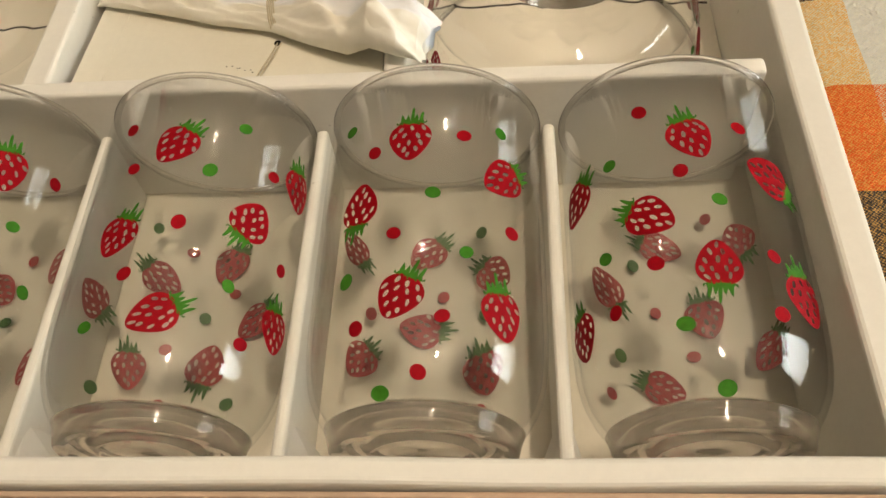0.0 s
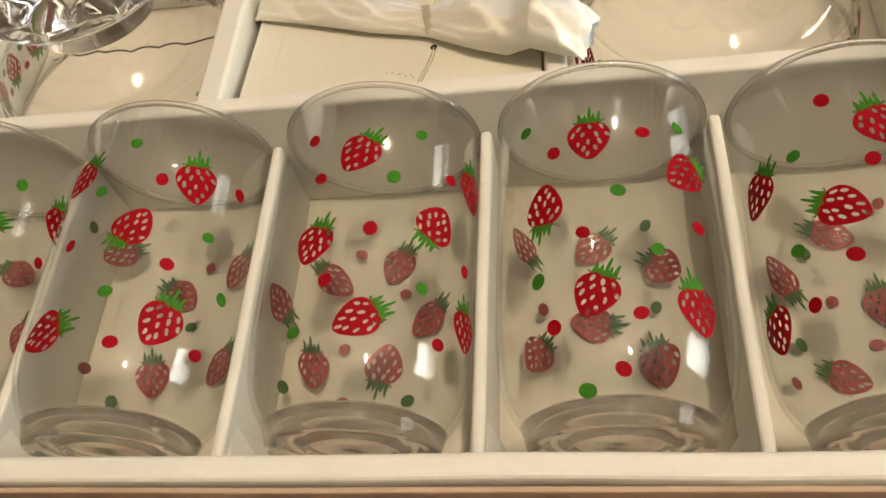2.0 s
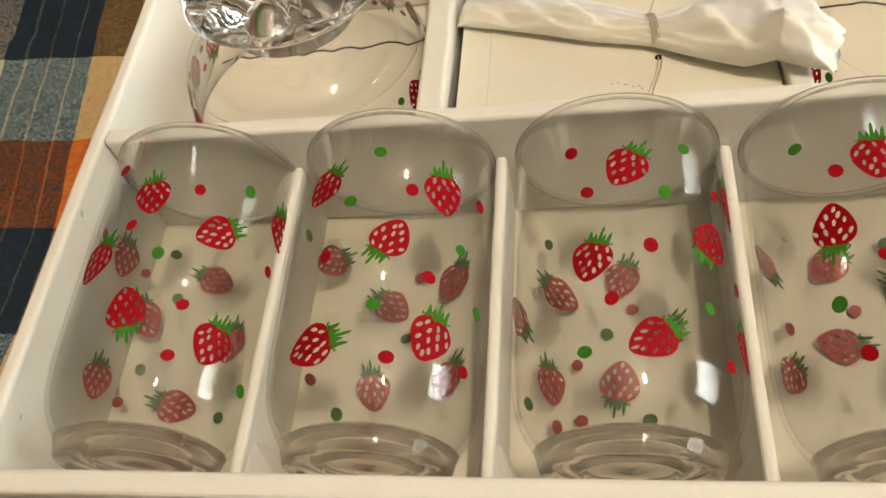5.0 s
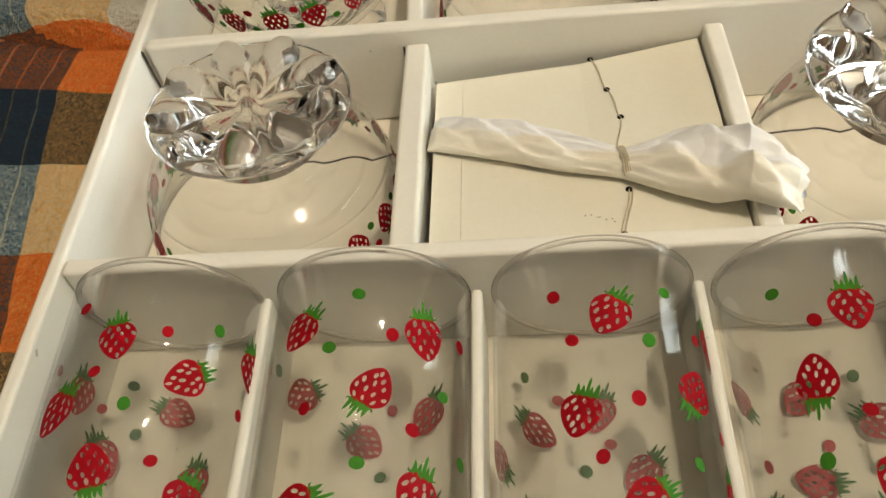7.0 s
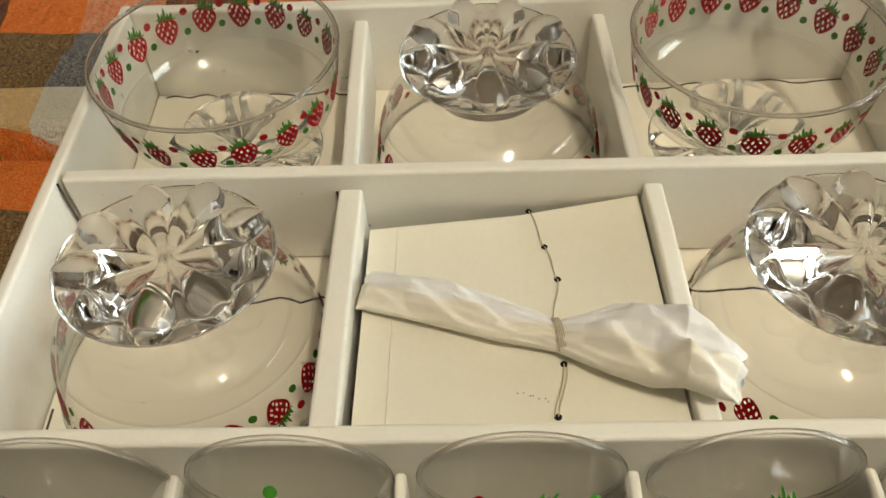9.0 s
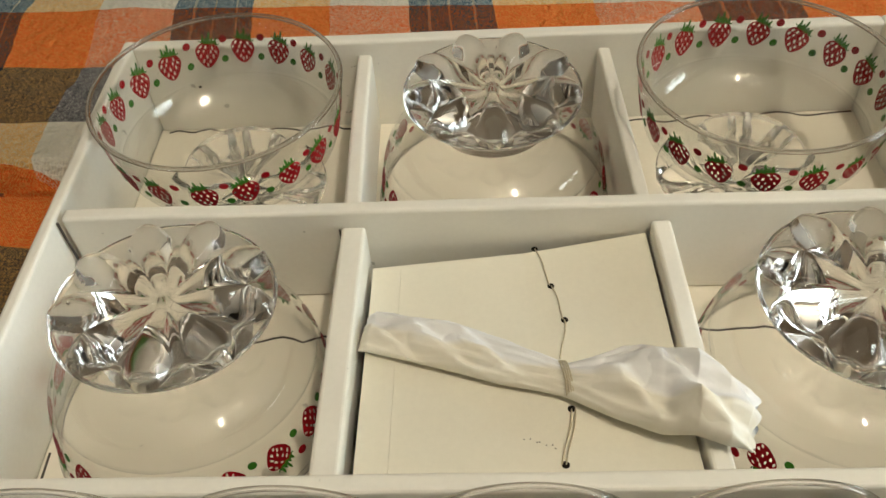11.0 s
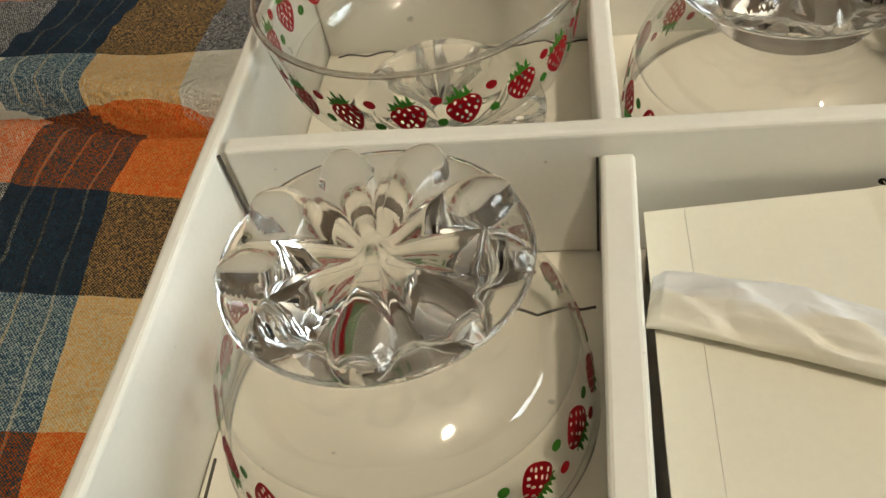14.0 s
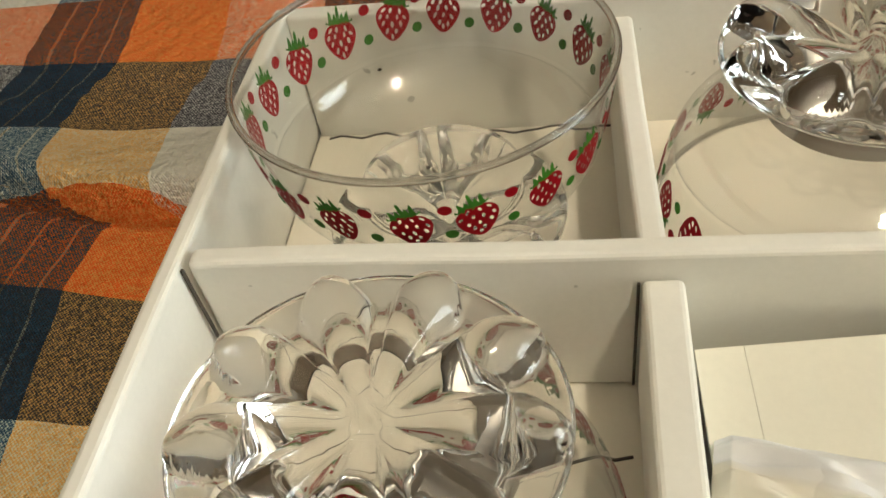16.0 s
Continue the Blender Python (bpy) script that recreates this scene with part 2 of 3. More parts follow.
def lathe(profile, seg=72):
    """Turns (radius, height) points round z; the outline closes on the axis where the radius is 0."""
    bm = bmesh.new()
    rings = []
    for r, z in profile:
        if r < 1e-7:
            rings.append([bm.verts.new((0, 0, z))])
        else:
            rings.append([bm.verts.new((r * math.cos(2 * math.pi * k / seg), r * math.sin(2 * math.pi * k / seg), z)) for k in range(seg)])
    for a, b in zip(rings, rings[1:]):
        for k in range(seg):
            j = (k + 1) % seg
            if len(a) == 1 and len(b) > 1:
                bm.faces.new((a[0], b[k], b[j]))
            elif len(b) == 1 and len(a) > 1:
                bm.faces.new((a[k], a[j], b[0]))
            elif len(a) > 1:
                bm.faces.new((a[k], a[j], b[j], b[k]))
    return bm


def smooth_profile(pts, n=6):
    """Catmull-Rom through the points of a profile."""
    out = []
    P = [pts[0], *pts, pts[-1]]
    for i in range(1, len(P) - 2):
        for k in range(n):
            t = k / n
            a, b, c, d = (Vector(P[i + j]) for j in (-1, 0, 1, 2))
            q = 0.5 * (2 * b + (c - a) * t + (2 * a - 5 * b + 4 * c - d) * t * t + (3 * b - a - 3 * c + d) * t ** 3)
            out.append((max(q.x, 0.0), q.y))
    out.append(tuple(pts[-1]))
    return out


def tube(points, radius, seg=8):
    """A round cord along points."""
    bm = bmesh.new()
    rings = []
    pts = [Vector(p) for p in points]
    for i, p in enumerate(pts):
        d = (pts[min(i + 1, len(pts) - 1)] - pts[max(i - 1, 0)]).normalized()
        side = d.cross(Vector((0, 0, 1)))
        side = side.normalized() if side.length > 1e-4 else Vector((1, 0, 0))
        up = side.cross(d)
        rings.append([bm.verts.new(p + radius * (side * math.cos(2 * math.pi * k / seg) + up * math.sin(2 * math.pi * k / seg))) for k in range(seg)])
    for a, b in zip(rings, rings[1:]):
        for k in range(seg):
            j = (k + 1) % seg
            bm.faces.new((a[k], a[j], b[j], b[k]))
    bm.faces.new(rings[0])
    bm.faces.new(rings[-1])
    return bm


# ---------------------------------------------------------------- enamel prints
def filled(loops):
    """A flat sheet bounded by the first loop, with the others cut out of it: points and triangles."""
    bm = bmesh.new()
    edges = []
    for loop in loops:
        vs = [bm.verts.new((x, y, 0)) for x, y in loop]
        edges += [bm.edges.new((vs[k], vs[(k + 1) % len(vs)])) for k in range(len(vs))]
    bmesh.ops.triangle_fill(bm, edges=edges, use_beauty=True, use_dissolve=False)
    bm.verts.index_update()
    out = [v.co.to_2d() for v in bm.verts], [[v.index for v in f.verts] for f in bm.faces]
    bm.free()
    return out


def oval(cx, cy, rx_, ry_, turn=0.0, n=10):
    c, s = math.cos(turn), math.sin(turn)
    return [(cx + rx_ * math.cos(a) * c - ry_ * math.sin(a) * s, cy + rx_ * math.cos(a) * s + ry_ * math.sin(a) * c) for a in (2 * math.pi * k / n for k in range(n))]


def berry_body(seed):
    """A strawberry about 1 high: broad shoulders, a blunt tip, with uneven seeds left bare."""
    rnd = random.Random(seed)
    lean = rnd.uniform(-0.05, 0.05)
    outline = []
    for k in range(40):
        a = 2 * math.pi * k / 40
        y = 0.5 * math.sin(a)
        w = 0.42 * (1 + 0.34 * math.sin(a)) * (1.0 if y < 0 else 1 - 0.12 * (2 * y) ** 3)
        outline.append((w * math.cos(a) + lean * (0.25 - y * y), y - (0.05 if abs(math.cos(a)) < 0.3 and y > 0 else 0.0)))
    seeds = []
    for y, xs in ((0.31, (-0.20, 0.06, 0.27)), (0.13, (-0.33, -0.09, 0.14, 0.35)), (-0.06, (-0.24, -0.01, 0.23)), (-0.24, (-0.13, 0.11)), (-0.37, (-0.01,))):
        for x in xs:
            x, y1 = x + rnd.uniform(-0.03, 0.03), y + rnd.uniform(-0.035, 0.035)
            fan = math.atan2(x, 0.85 - y1) * 1.15
            seeds.append(oval(x + lean * 0.2, y1, 0.040 * rnd.uniform(0.85, 1.15), 0.080 * rnd.uniform(0.8, 1.12), fan + rnd.uniform(-0.25, 0.25), 10))
    return filled([outline] + seeds)


def berry_leaf():
    """The jagged crown of sepals over the shoulders."""
    tips = [(-0.40, 0.50), (-0.27, 0.68), (-0.11, 0.66), (0.03, 0.84), (0.13, 0.67), (0.29, 0.74), (0.40, 0.52)]
    outline = []
    for k, (x, y) in enumerate(tips):
        outline += [(x * 0.93 - 0.035, y - 0.07), (x, y), (x * 0.93 + 0.035, y - 0.06)]
        if k < len(tips) - 1:
            outline.append(((x + tips[k + 1][0]) * 0.44, 0.50 + 0.03 * (k % 2)))
    outline += [(0.22, 0.39), (0.10, 0.42), (0.0, 0.37), (-0.10, 0.42), (-0.22, 0.39)]
    return filled([[(x * 0.70, 0.02 + (y if y < 0.5 else 0.5 + (y - 0.5) * 1.12)) for x, y in outline]])


BODIES, LEAF = [berry_body(k) for k in range(6)], berry_leaf()
DOT = filled([oval(0, 0, 0.5, 0.43, 0.3, 18)])


def print_on(name, shape, place, mat, parent, u, v, turn, size, aspect=1.0, label="", backs=None):
    """Lays an enamel shape on a surface given by place(u, v, lift), at a turn in degrees from the u axis; its underside
    is paler, by default for the veil of the glass.
    """
    a = radians(turn - 90)
    bm = bmesh.new()
    for layer, lift in enumerate((0.00022, 0.00008)):
        vs = []
        for p in shape[0]:
            x, y = p.x * size * aspect, p.y * size
            vs.append(bm.verts.new(place(u + x * math.cos(a) - y * math.sin(a), v + x * math.sin(a) + y * math.cos(a), lift)))
        for f in shape[1]:
            bm.faces.new([vs[k] for k in f]).material_index = layer
    me = bpy.data.meshes.new(name)
    bm.to_mesh(me)
    bm.free()
    me.polygons.foreach_set("use_smooth", [True] * len(me.polygons))
    me.materials.append(mat)
    red, green = backs or (BACK_RED, BACK_GREEN)
    me.materials.append(red if mat is PRINT_RED else green)
    ob = new(name, me)
    ob.parent = parent
    if label:
        ob["label"] = label
    return ob


# ---------------------------------------------------------------- the room round the table (never in view, seen in reflections)
FLOOR_Z = -0.74


def structure(name, bm, mat, label):
    return tagged(link_mesh(name, bm, mat), label, name.split("_")[0], kind="structure")


structure("floor", slab(-2.2, 2.0, -2.2, 2.2, FLOOR_Z - 0.1, FLOOR_Z), CARPET, "dark brown carpet floor of the room")
structure("ceiling", slab(-2.2, 2.0, -2.2, 2.2, 1.66, 1.76), CEIL, "plain warm white ceiling of the room")
structure("wall_north", slab(-2.2, 2.0, 2.2, 2.3, FLOOR_Z, 1.66), PLASTER, "plain warm plaster wall")
structure("wall_south", slab(-2.2, 2.0, -2.3, -2.2, FLOOR_Z, 1.66), PLASTER, "plain warm plaster wall")
structure("wall_west", slab(-2.3, -2.2, -2.2, 2.2, FLOOR_Z, 1.66), PLASTER, "plain warm plaster wall")


def east_wall():
    bm = bmesh.new()
    for y0, y1, z0, z1 in ((-2.2, -0.6, FLOOR_Z, 1.66), (0.5, 2.2, FLOOR_Z, 1.66), (-0.6, 0.5, FLOOR_Z, -0.05), (-0.6, 0.5, 1.05, 1.66)):
        piece = slab(2.0, 2.1, y0, y1, z0, z1)
        me = bpy.data.meshes.new("tmp")
        piece.to_mesh(me)
        piece.free()
        bm.from_mesh(me)
        bpy.data.meshes.remove(me)
    return structure("wall_east", bm, PLASTER, "plain warm plaster wall with a window opening")


east_wall()
win = tagged(empty("window_1", pose(2.05, -0.05, -0.05)), "painted window with four panes and a bright garden outside", "window", kind="structure")
for y in (-0.53, 0.0, 0.53):
    part("window_frame", slab(-0.03, 0.03, y - 0.022, y + 0.022, 0, 1.1, 0.004), FRAME, win)
for z in (0.02, 0.55, 1.08):
    part("window_frame", slab(-0.025, 0.025, -0.55, 0.55, z - 0.018, z + 0.018, 0.004), FRAME, win)
back = link_mesh("backdrop", slab(3.4, 3.45, -3.0, 1.5, -0.7, 2.2), glow("bright_garden", (0.75, 0.9, 0.85), 6.0))
tagged(back, "bright blurred garden daylight beyond the window", "backdrop", kind="structure")

fitting = tagged(empty("ceiling_lamp", pose(LAMP_X, LAMP_Y, LAMP_Z)), "small ceiling lamp with two bright warm bulbs", "lamp")
part("plate", slab(-0.04, 0.04, -0.09, 0.09, 0.135, 0.158, 0.004), SHADE_M, fitting)
for y in (-0.05, 0.05):
    part("holder", tube([(0, y, 0.055), (0, y, 0.10), (0, y, 0.136)], 0.012, 12), SHADE_M, fitting)

table = tagged(empty("table", pose(0, 0, FLOOR_Z)), "brown wooden table under a plaid cloth", "table")
part("tabletop", slab(-0.9, 0.8, -0.55, 0.85, 0.715, 0.7450, 0.006), WOOD, table)
for x in (-0.82, 0.72):
    for y in (-0.47, 0.77):
        part("leg", slab(x - 0.035, x + 0.035, y - 0.035, y + 0.035, 0, 0.715, 0.005), WOOD, table)


# ---------------------------------------------------------------- plaid cloth
def fold_line(x):
    return 0.190 - 0.16 * (x + 0.262) + 0.003 * math.sin(x * 50)


def cloth_height(x, y):
    """Folds and ripples; pressed flat under the box."""
    inside = max(-0.212 - x, x - 0.150, -0.120 - y, y - 0.233)
    free = min(max((inside - 0.004) / 0.03, 0.0), 1.0)
    free = free * free * (3 - 2 * free)
    n = noise.noise((x * 9.0, y * 12.0, 3.1)) * 0.0016 + noise.noise((x * 24.0, y * 42.0, 7.7)) * 0.0014 + noise.noise((x * 60.0, y * 95.0, 2.2)) * 0.0007
    # a soft fold that runs out from the side of the box: a valley, then a steep rounded ridge
    ridge = 0.0
    if x < -0.2:
        d = y - fold_line(x)
        w = 0.030 if d > 0.0085 else 0.0042
        ridge = 0.0120 * math.exp(-((d - 0.0085) / w) ** 2) - 0.0045 * math.exp(-((d + 0.001) / 0.0042) ** 2)
        ridge += 0.0022 * math.exp(-((y - 0.262 - 0.1 * (x + 0.3)) / 0.006) ** 2) + 0.0018 * math.exp(-((y - 0.277 - 0.25 * (x + 0.3)) / 0.005) ** 2)
    if y > 0.235:
        ridge += 0.003 * math.exp(-((y - 0.262 - 0.05 * x) / 0.012) ** 2) * min(max((x + 0.2) / 0.05, 0), 1)
    return 0.0088 + free * (0.0062 + n + ridge)


def lerp_table(table_, t):
    for (a, va), (b, vb) in zip(table_, table_[1:]):
        if t <= b:
            return va + (vb - va) * min(max((t - a) / (b - a), 0), 1)
    return table_[-1][1]


def cloth_uv(x, y):
    """Where the weave lies: slightly skewed and shifted at the fold."""
    left = -0.32 - lerp_table([(0.0, -0.262), (0.054, -0.271), (0.104, -0.278), (0.154, -0.285), (0.1895, -0.282), (0.1925, -0.312), (0.243, -0.324), (0.29, -0.319), (0.35, -0.328)], y + (0.190 - fold_line(x)) * (1 if 0.12 < y < 0.24 else 0))
    k = min(max((x + 0.25) / 0.40, 0), 1)
    u = x + left * (1 - k) + (-0.033) * k + 0.02 * (1 - abs(2 * k - 1))
    slant = lerp_table([(0.09, 0.03), (0.15, 0.16), (0.20, 0.16), (0.24, 0.0), (0.29, 0.08), (0.4, 0.0)], y)
    yl = y + slant * (min(max(x, -0.40), -0.24) + 0.262)
    rows_l = lerp_table([(-0.2, -0.192), (0.004, 0.004), (0.052, 0.052), (0.103, 0.100), (0.1495, 0.148), (0.1890, 0.186), (0.1935, 0.196), (0.237, 0.244), (0.287, 0.292), (0.350, 0.340), (0.6, 0.60)], yl)
    v = rows_l * (1 - k) + (y + 0.006) * k
    return u + 0.32 + 0.144 * 4 + 0.048, v - 0.052 + 0.144 * 4


def build_cloth():
    xs = sorted({round(-0.60 + 0.004 * k, 4) for k in range(101)} | {round(-0.2 + 0.012 * k, 4) for k in range(30)} | {round(0.14 + 0.005 * k, 4) for k in range(72)})
    ys = [round(-0.35 + 0.006 * k, 4) for k in range(80)] + [round(0.13 + 0.0025 * k, 4) for k in range(84)] + [round(0.34 + 0.008 * k, 4) for k in range(32)]
    nx = len(xs)
    verts = [(x, y, cloth_height(x, y)) for y in ys for x in xs]
    faces = [(j * nx + i, j * nx + i + 1, (j + 1) * nx + i + 1, (j + 1) * nx + i) for j in range(len(ys) - 1) for i in range(nx - 1)]
    me = bpy.data.meshes.new("tablecloth")
    me.from_pydata(verts, [], faces)
    layer = me.uv_layers.new(name="weave")
    uvs = [cloth_uv(x, y) for y in ys for x in xs]
    flat = np.array([uvs[l.vertex_index] for l in me.loops], dtype=np.float32).ravel()
    layer.data.foreach_set("uv", flat)
    me.polygons.foreach_set("use_smooth", [True] * len(me.polygons))
    me.materials.append(PLAID)
    ob = new("tablecloth", me)
    s = ob.modifiers.new("thickness", "SOLIDIFY")
    s.thickness, s.offset = 0.0012, -1.0
    return tagged(ob, "wrinkled orange, navy, brown and tan plaid cotton cloth on the table", "tablecloth")


build_cloth()

# ---------------------------------------------------------------- the partitioned box
TOP, LOW, FLOOR_T, FLOOR_B = 0.0685, 0.0612, 0.0166, 0.0190
box = tagged(empty("gift_box", pose(0, 0, 0)), "open white partitioned cardboard gift box on a plaid cloth", "box")
part("base", slab(-0.2145, 0.1500, -0.1205, 0.2330, 0.0095, FLOOR_T, 0.0005), FLOORB, box)
part("platform", slab(-0.2092, 0.1402, 0.0074, 0.2262, FLOOR_T + 0.0003, FLOOR_B, 0.0005), FLOORB, box)


def box_wall(x0, x1, y0, y1, seed):
    w = part("box_wall", slab(x0, x1, y0, y1, FLOOR_T + 0.0002, TOP, 0.0016, 24, 0.0009, seed), BOARD, box)
    return w


box_wall(-0.2150, -0.2096, -0.1205, 0.2335, 1)
box_wall(0.1404, 0.1500, -0.1205, 0.2335, 2)
box_wall(-0.2094, 0.1402, -0.1215, -0.1148, 3)
box_wall(-0.2094, 0.1402, 0.2265, 0.2335, 4)
part("outer_sheet", slab(-0.2150, 0.1500, -0.1236, -0.1220, 0.0096, TOP - 0.0035, 0.0005, 12, 0.0004, 5), OUTER, box, "tan outer sheet of the box side")
part("row_divider", slab(-0.2090, 0.1352, 0.0006, 0.0070, FLOOR_T + 0.0002, TOP, 0.0016, 24, 0.0005, 6), BOARD, box)
part("row_divider", slab(-0.2076, 0.1352, 0.1142, 0.1204, FLOOR_B + 0.0002, TOP, 0.0016, 24, 0.0006, 7), BOARD, box)


def divider(name, xa, xb, y0, y1, z0, z1, lean=0.0, seed=0):
    bm = slab(xa, xb, y0, y1, z0, z1, 0.0015, 12, 0.0005, seed)
    for v in bm.verts:
        v.co.x += lean * (v.co.y - (y0 + y1) / 2)
    return part(name, bm, BOARD, box)


divider("column_divider", -0.1002, -0.0907, 0.0076, 0.1136, FLOOR_B + 0.0002, LOW, 0.005, 8)
divider("column_divider", 0.0190, 0.0264, 0.0076, 0.1136, FLOOR_B + 0.0002, LOW, -0.02, 9)
divider("column_divider", -0.1014, -0.0945, 0.1208, 0.2262, FLOOR_B + 0.0002, LOW, -0.025, 10)
divider("column_divider", 0.0120, 0.0178, 0.1208, 0.2262, FLOOR_B + 0.0002, LOW, -0.033, 11)
for k, x in enumerate((0.0720, 0.0, -0.0720, -0.1440)):
    divider("tumbler_divider", x - 0.0019, x + 0.0019, -0.1144, 0.0002, FLOOR_T + 0.0002, 0.0500, 0.0, 12 + k)
    # folded gusset at the foot of the divider
    bm = bmesh.new()
    a = [bm.verts.new(c) for c in ((x - 0.0012, -0.096, 0.047), (x + 0.0012, -0.096, 0.047), (x - 0.011, -0.1142, 0.016), (x + 0.011, -0.1142, 0.016), (x - 0.003, -0.1142, 0.047), (x + 0.003, -0.1142, 0.047),
                                    (x - 0.004, -0.096, 0.016), (x + 0.004, -0.096, 0.016))]
    for f in ((0, 1, 5, 4), (0, 4, 2, 6), (1, 7, 3, 5), (2, 3, 7, 6), (4, 5, 3, 2), (0, 6, 7, 1)):
        bm.faces.new([a[i] for i in f])
    bmesh.ops.bevel(bm, geom=bm.edges[:], offset=0.0012, segments=2, profile=0.5, affect="EDGES")
    part("gusset", bm, BOARD, box)


def crack(points, w, z):
    """A torn seam in the floor board, a thin dark groove strip."""
    return part("torn_seam_and_gap_shade", tube([(x, y, z) for x, y in points], w, 6), CRACK_AND_GAP_SHADE, box, "dark torn seam of the board")


def wavy(x0, x1, y0, y1, n, amp, seed):
    return [(x0 + (x1 - x0) * k / n, y0 + (y1 - y0) * k / n + amp * noise.noise((k * 0.45, seed, 0.3))) for k in range(n + 1)]


# Dark strips in the gaps at the divider ends paint in their shade.
part("torn_seam_and_gap_shade", tube([(-0.2090, 0.1136, 0.0672), (-0.2088, 0.1134, 0.060), (-0.2083, 0.1132, 0.048), (-0.2082, 0.1132, 0.034), (-0.2080, 0.1131, 0.020)], 0.00055, 6), CRACK_AND_GAP_SHADE, box, "dark strip painted as shade in the divider end gap")
part("torn_seam_and_gap_shade", tube([(-0.1006, 0.1132, 0.0600), (-0.1007, 0.1131, 0.045), (-0.1009, 0.1130, 0.021)], 0.0004, 6), CRACK_AND_GAP_SHADE, box, "dark strip painted as shade in the divider end gap")
crack([(-0.2075, 0.012), (-0.2078, 0.020), (-0.2072, 0.030), (-0.2076, 0.042)], 0.0005, FLOOR_B)
crack(wavy(-0.205, -0.102, 0.2235, 0.2245, 24, 0.004, 1.0), 0.0005, FLOOR_B)
crack(wavy(0.016, 0.139, 0.2225, 0.2235, 24, 0.004, 2.0), 0.0005, FLOOR_B)
crack(wavy(-0.205, -0.102, 0.088, 0.0935, 24, 0.005, 3.0), 0.0005, FLOOR_B)
crack(wavy(0.028, 0.139, 0.0935, 0.092, 24, 0.005, 4.0), 0.0005, FLOOR_B)

# ---------------------------------------------------------------- tumblers
T_R, T_OVAL, T_Z, T_TILT, T_Y0, T_LEN = 0.0325, 0.908, 0.0490, 1.5, -0.1078, 0.1066
# angle from the top (degrees), place along the axis (m), turn of the leaf (degrees)
BERRIES_A = [(-1, -0.0313, 111), (-24, -0.0544, 148), (2, -0.0696, -90), (36, -0.0403, -22), (43, -0.0762, 104), (-66, -0.0399, 50), (-68, -0.0804, 101), (-180, -0.0281, 25), (137, -0.0304, -107), (-144, -0.0453, -124), (161, -0.0548, 80), (130, -0.0700, 138), (-173, -0.0771, 20)]
BERRIES_B = [(-7, -0.0294, 89), (40, -0.0384, 38), (-31, -0.0478, -95), (-8, -0.0775, 64), (39, -0.0801, 101), (-172, -0.0293, 133), (-126, -0.0334, -140), (147, -0.0399, 41), (-170, -0.0570, -172), (-136, -0.0708, 124), (154, -0.0727, 80)]
BERRIES_C = [(3, -0.0286, 60), (47, -0.0484, -115), (75, -0.0299, 105), (-15, -0.0583, 72), (11, -0.0815, 29), (72, -0.0767, 96), (-144, -0.0402, 28), (179, -0.0322, 109), (-137, -0.0731, 77), (-178, -0.0684, -81), (157, -0.0544, 141), (-105, -0.0555, -153)]
BERRIES_D = [(-29, -0.0285, 50), (40, -0.0304, 102), (14, -0.0482, -118), (-21, -0.0817, 19), (38, -0.0779, 69), (-126, -0.0283, 140), (151, -0.0330, 123), (-170, -0.0408, 38), (-164, -0.0722, 77), (152, -0.0694, 124)]
BERRIES_E = [(0, -0.0309, 103), (39, -0.0409, 31), (3, -0.0695, -76), (50, -0.0767, 76), (-27, -0.0525, 67), (84, -0.0295, 104), (-109, -0.0291, 91), (-173, -0.0279, 28), (-134, -0.0477, 55), (-114, -0.0745, 86), (-166, -0.0773, 10), (169, -0.0542, 97)]
BERRIES = (BERRIES_A, BERRIES_B, BERRIES_C, BERRIES_D, BERRIES_E)
# colour, angle from the top, place along the axis
DOTS_A = [("r", -23, -0.0200), ("r", 23, -0.0265), ("r", -8, -0.0417), ("r", -24, -0.0681), ("r", 28, -0.0662), ("r", 26, -0.0822), ("r", -45, -0.0784), ("g", -41, -0.0344), ("g", 7, -0.0510), ("g", -48, -0.0623), ("g", -15, -0.0854), ("g", -3, -0.1017), ("r", 153, -0.0192), ("r", -173, -0.0519), ("r", 170, -0.0668), ("r", -142, -0.0807), ("g", -163, -0.0353), ("g", -150, -0.0678)]
DOTS_B = [("r", 19, -0.0270), ("r", -25, -0.0313), ("r", -12, -0.0590), ("r", 11, -0.0828), ("r", -27, -0.0847), ("r", 45, -0.0547), ("r", 2, -0.0974), ("g", -42, -0.0197), ("g", 39, -0.0226), ("g", 5, -0.0469), ("g", 21, -0.0643), ("g", -35, -0.0705), ("g", -13, -0.1023), ("r", 178, -0.0452), ("r", -141, -0.0542), ("r", 157, -0.0841), ("g", 156, -0.0223), ("g", 154, -0.0530)]
DOTS_C = [("r", -24, -0.0208), ("r", -16, -0.0359), ("r", 55, -0.0312), ("r", 13, -0.0540), ("r", -6, -0.0700), ("r", 52, -0.0846), ("r", 70, -0.0584), ("g", 35, -0.0191), ("g", 22, -0.0361), ("g", 41, -0.0700), ("g", -19, -0.0844), ("r", -158, -0.0279), ("r", 173, -0.0430), ("r", -154, -0.0641), ("r", -141, -0.0858), ("r", -156, -0.0825), ("g", -135, -0.0221), ("g", -172, -0.0519), ("g", 167, -0.0814), ("g", -119, -0.0818)]
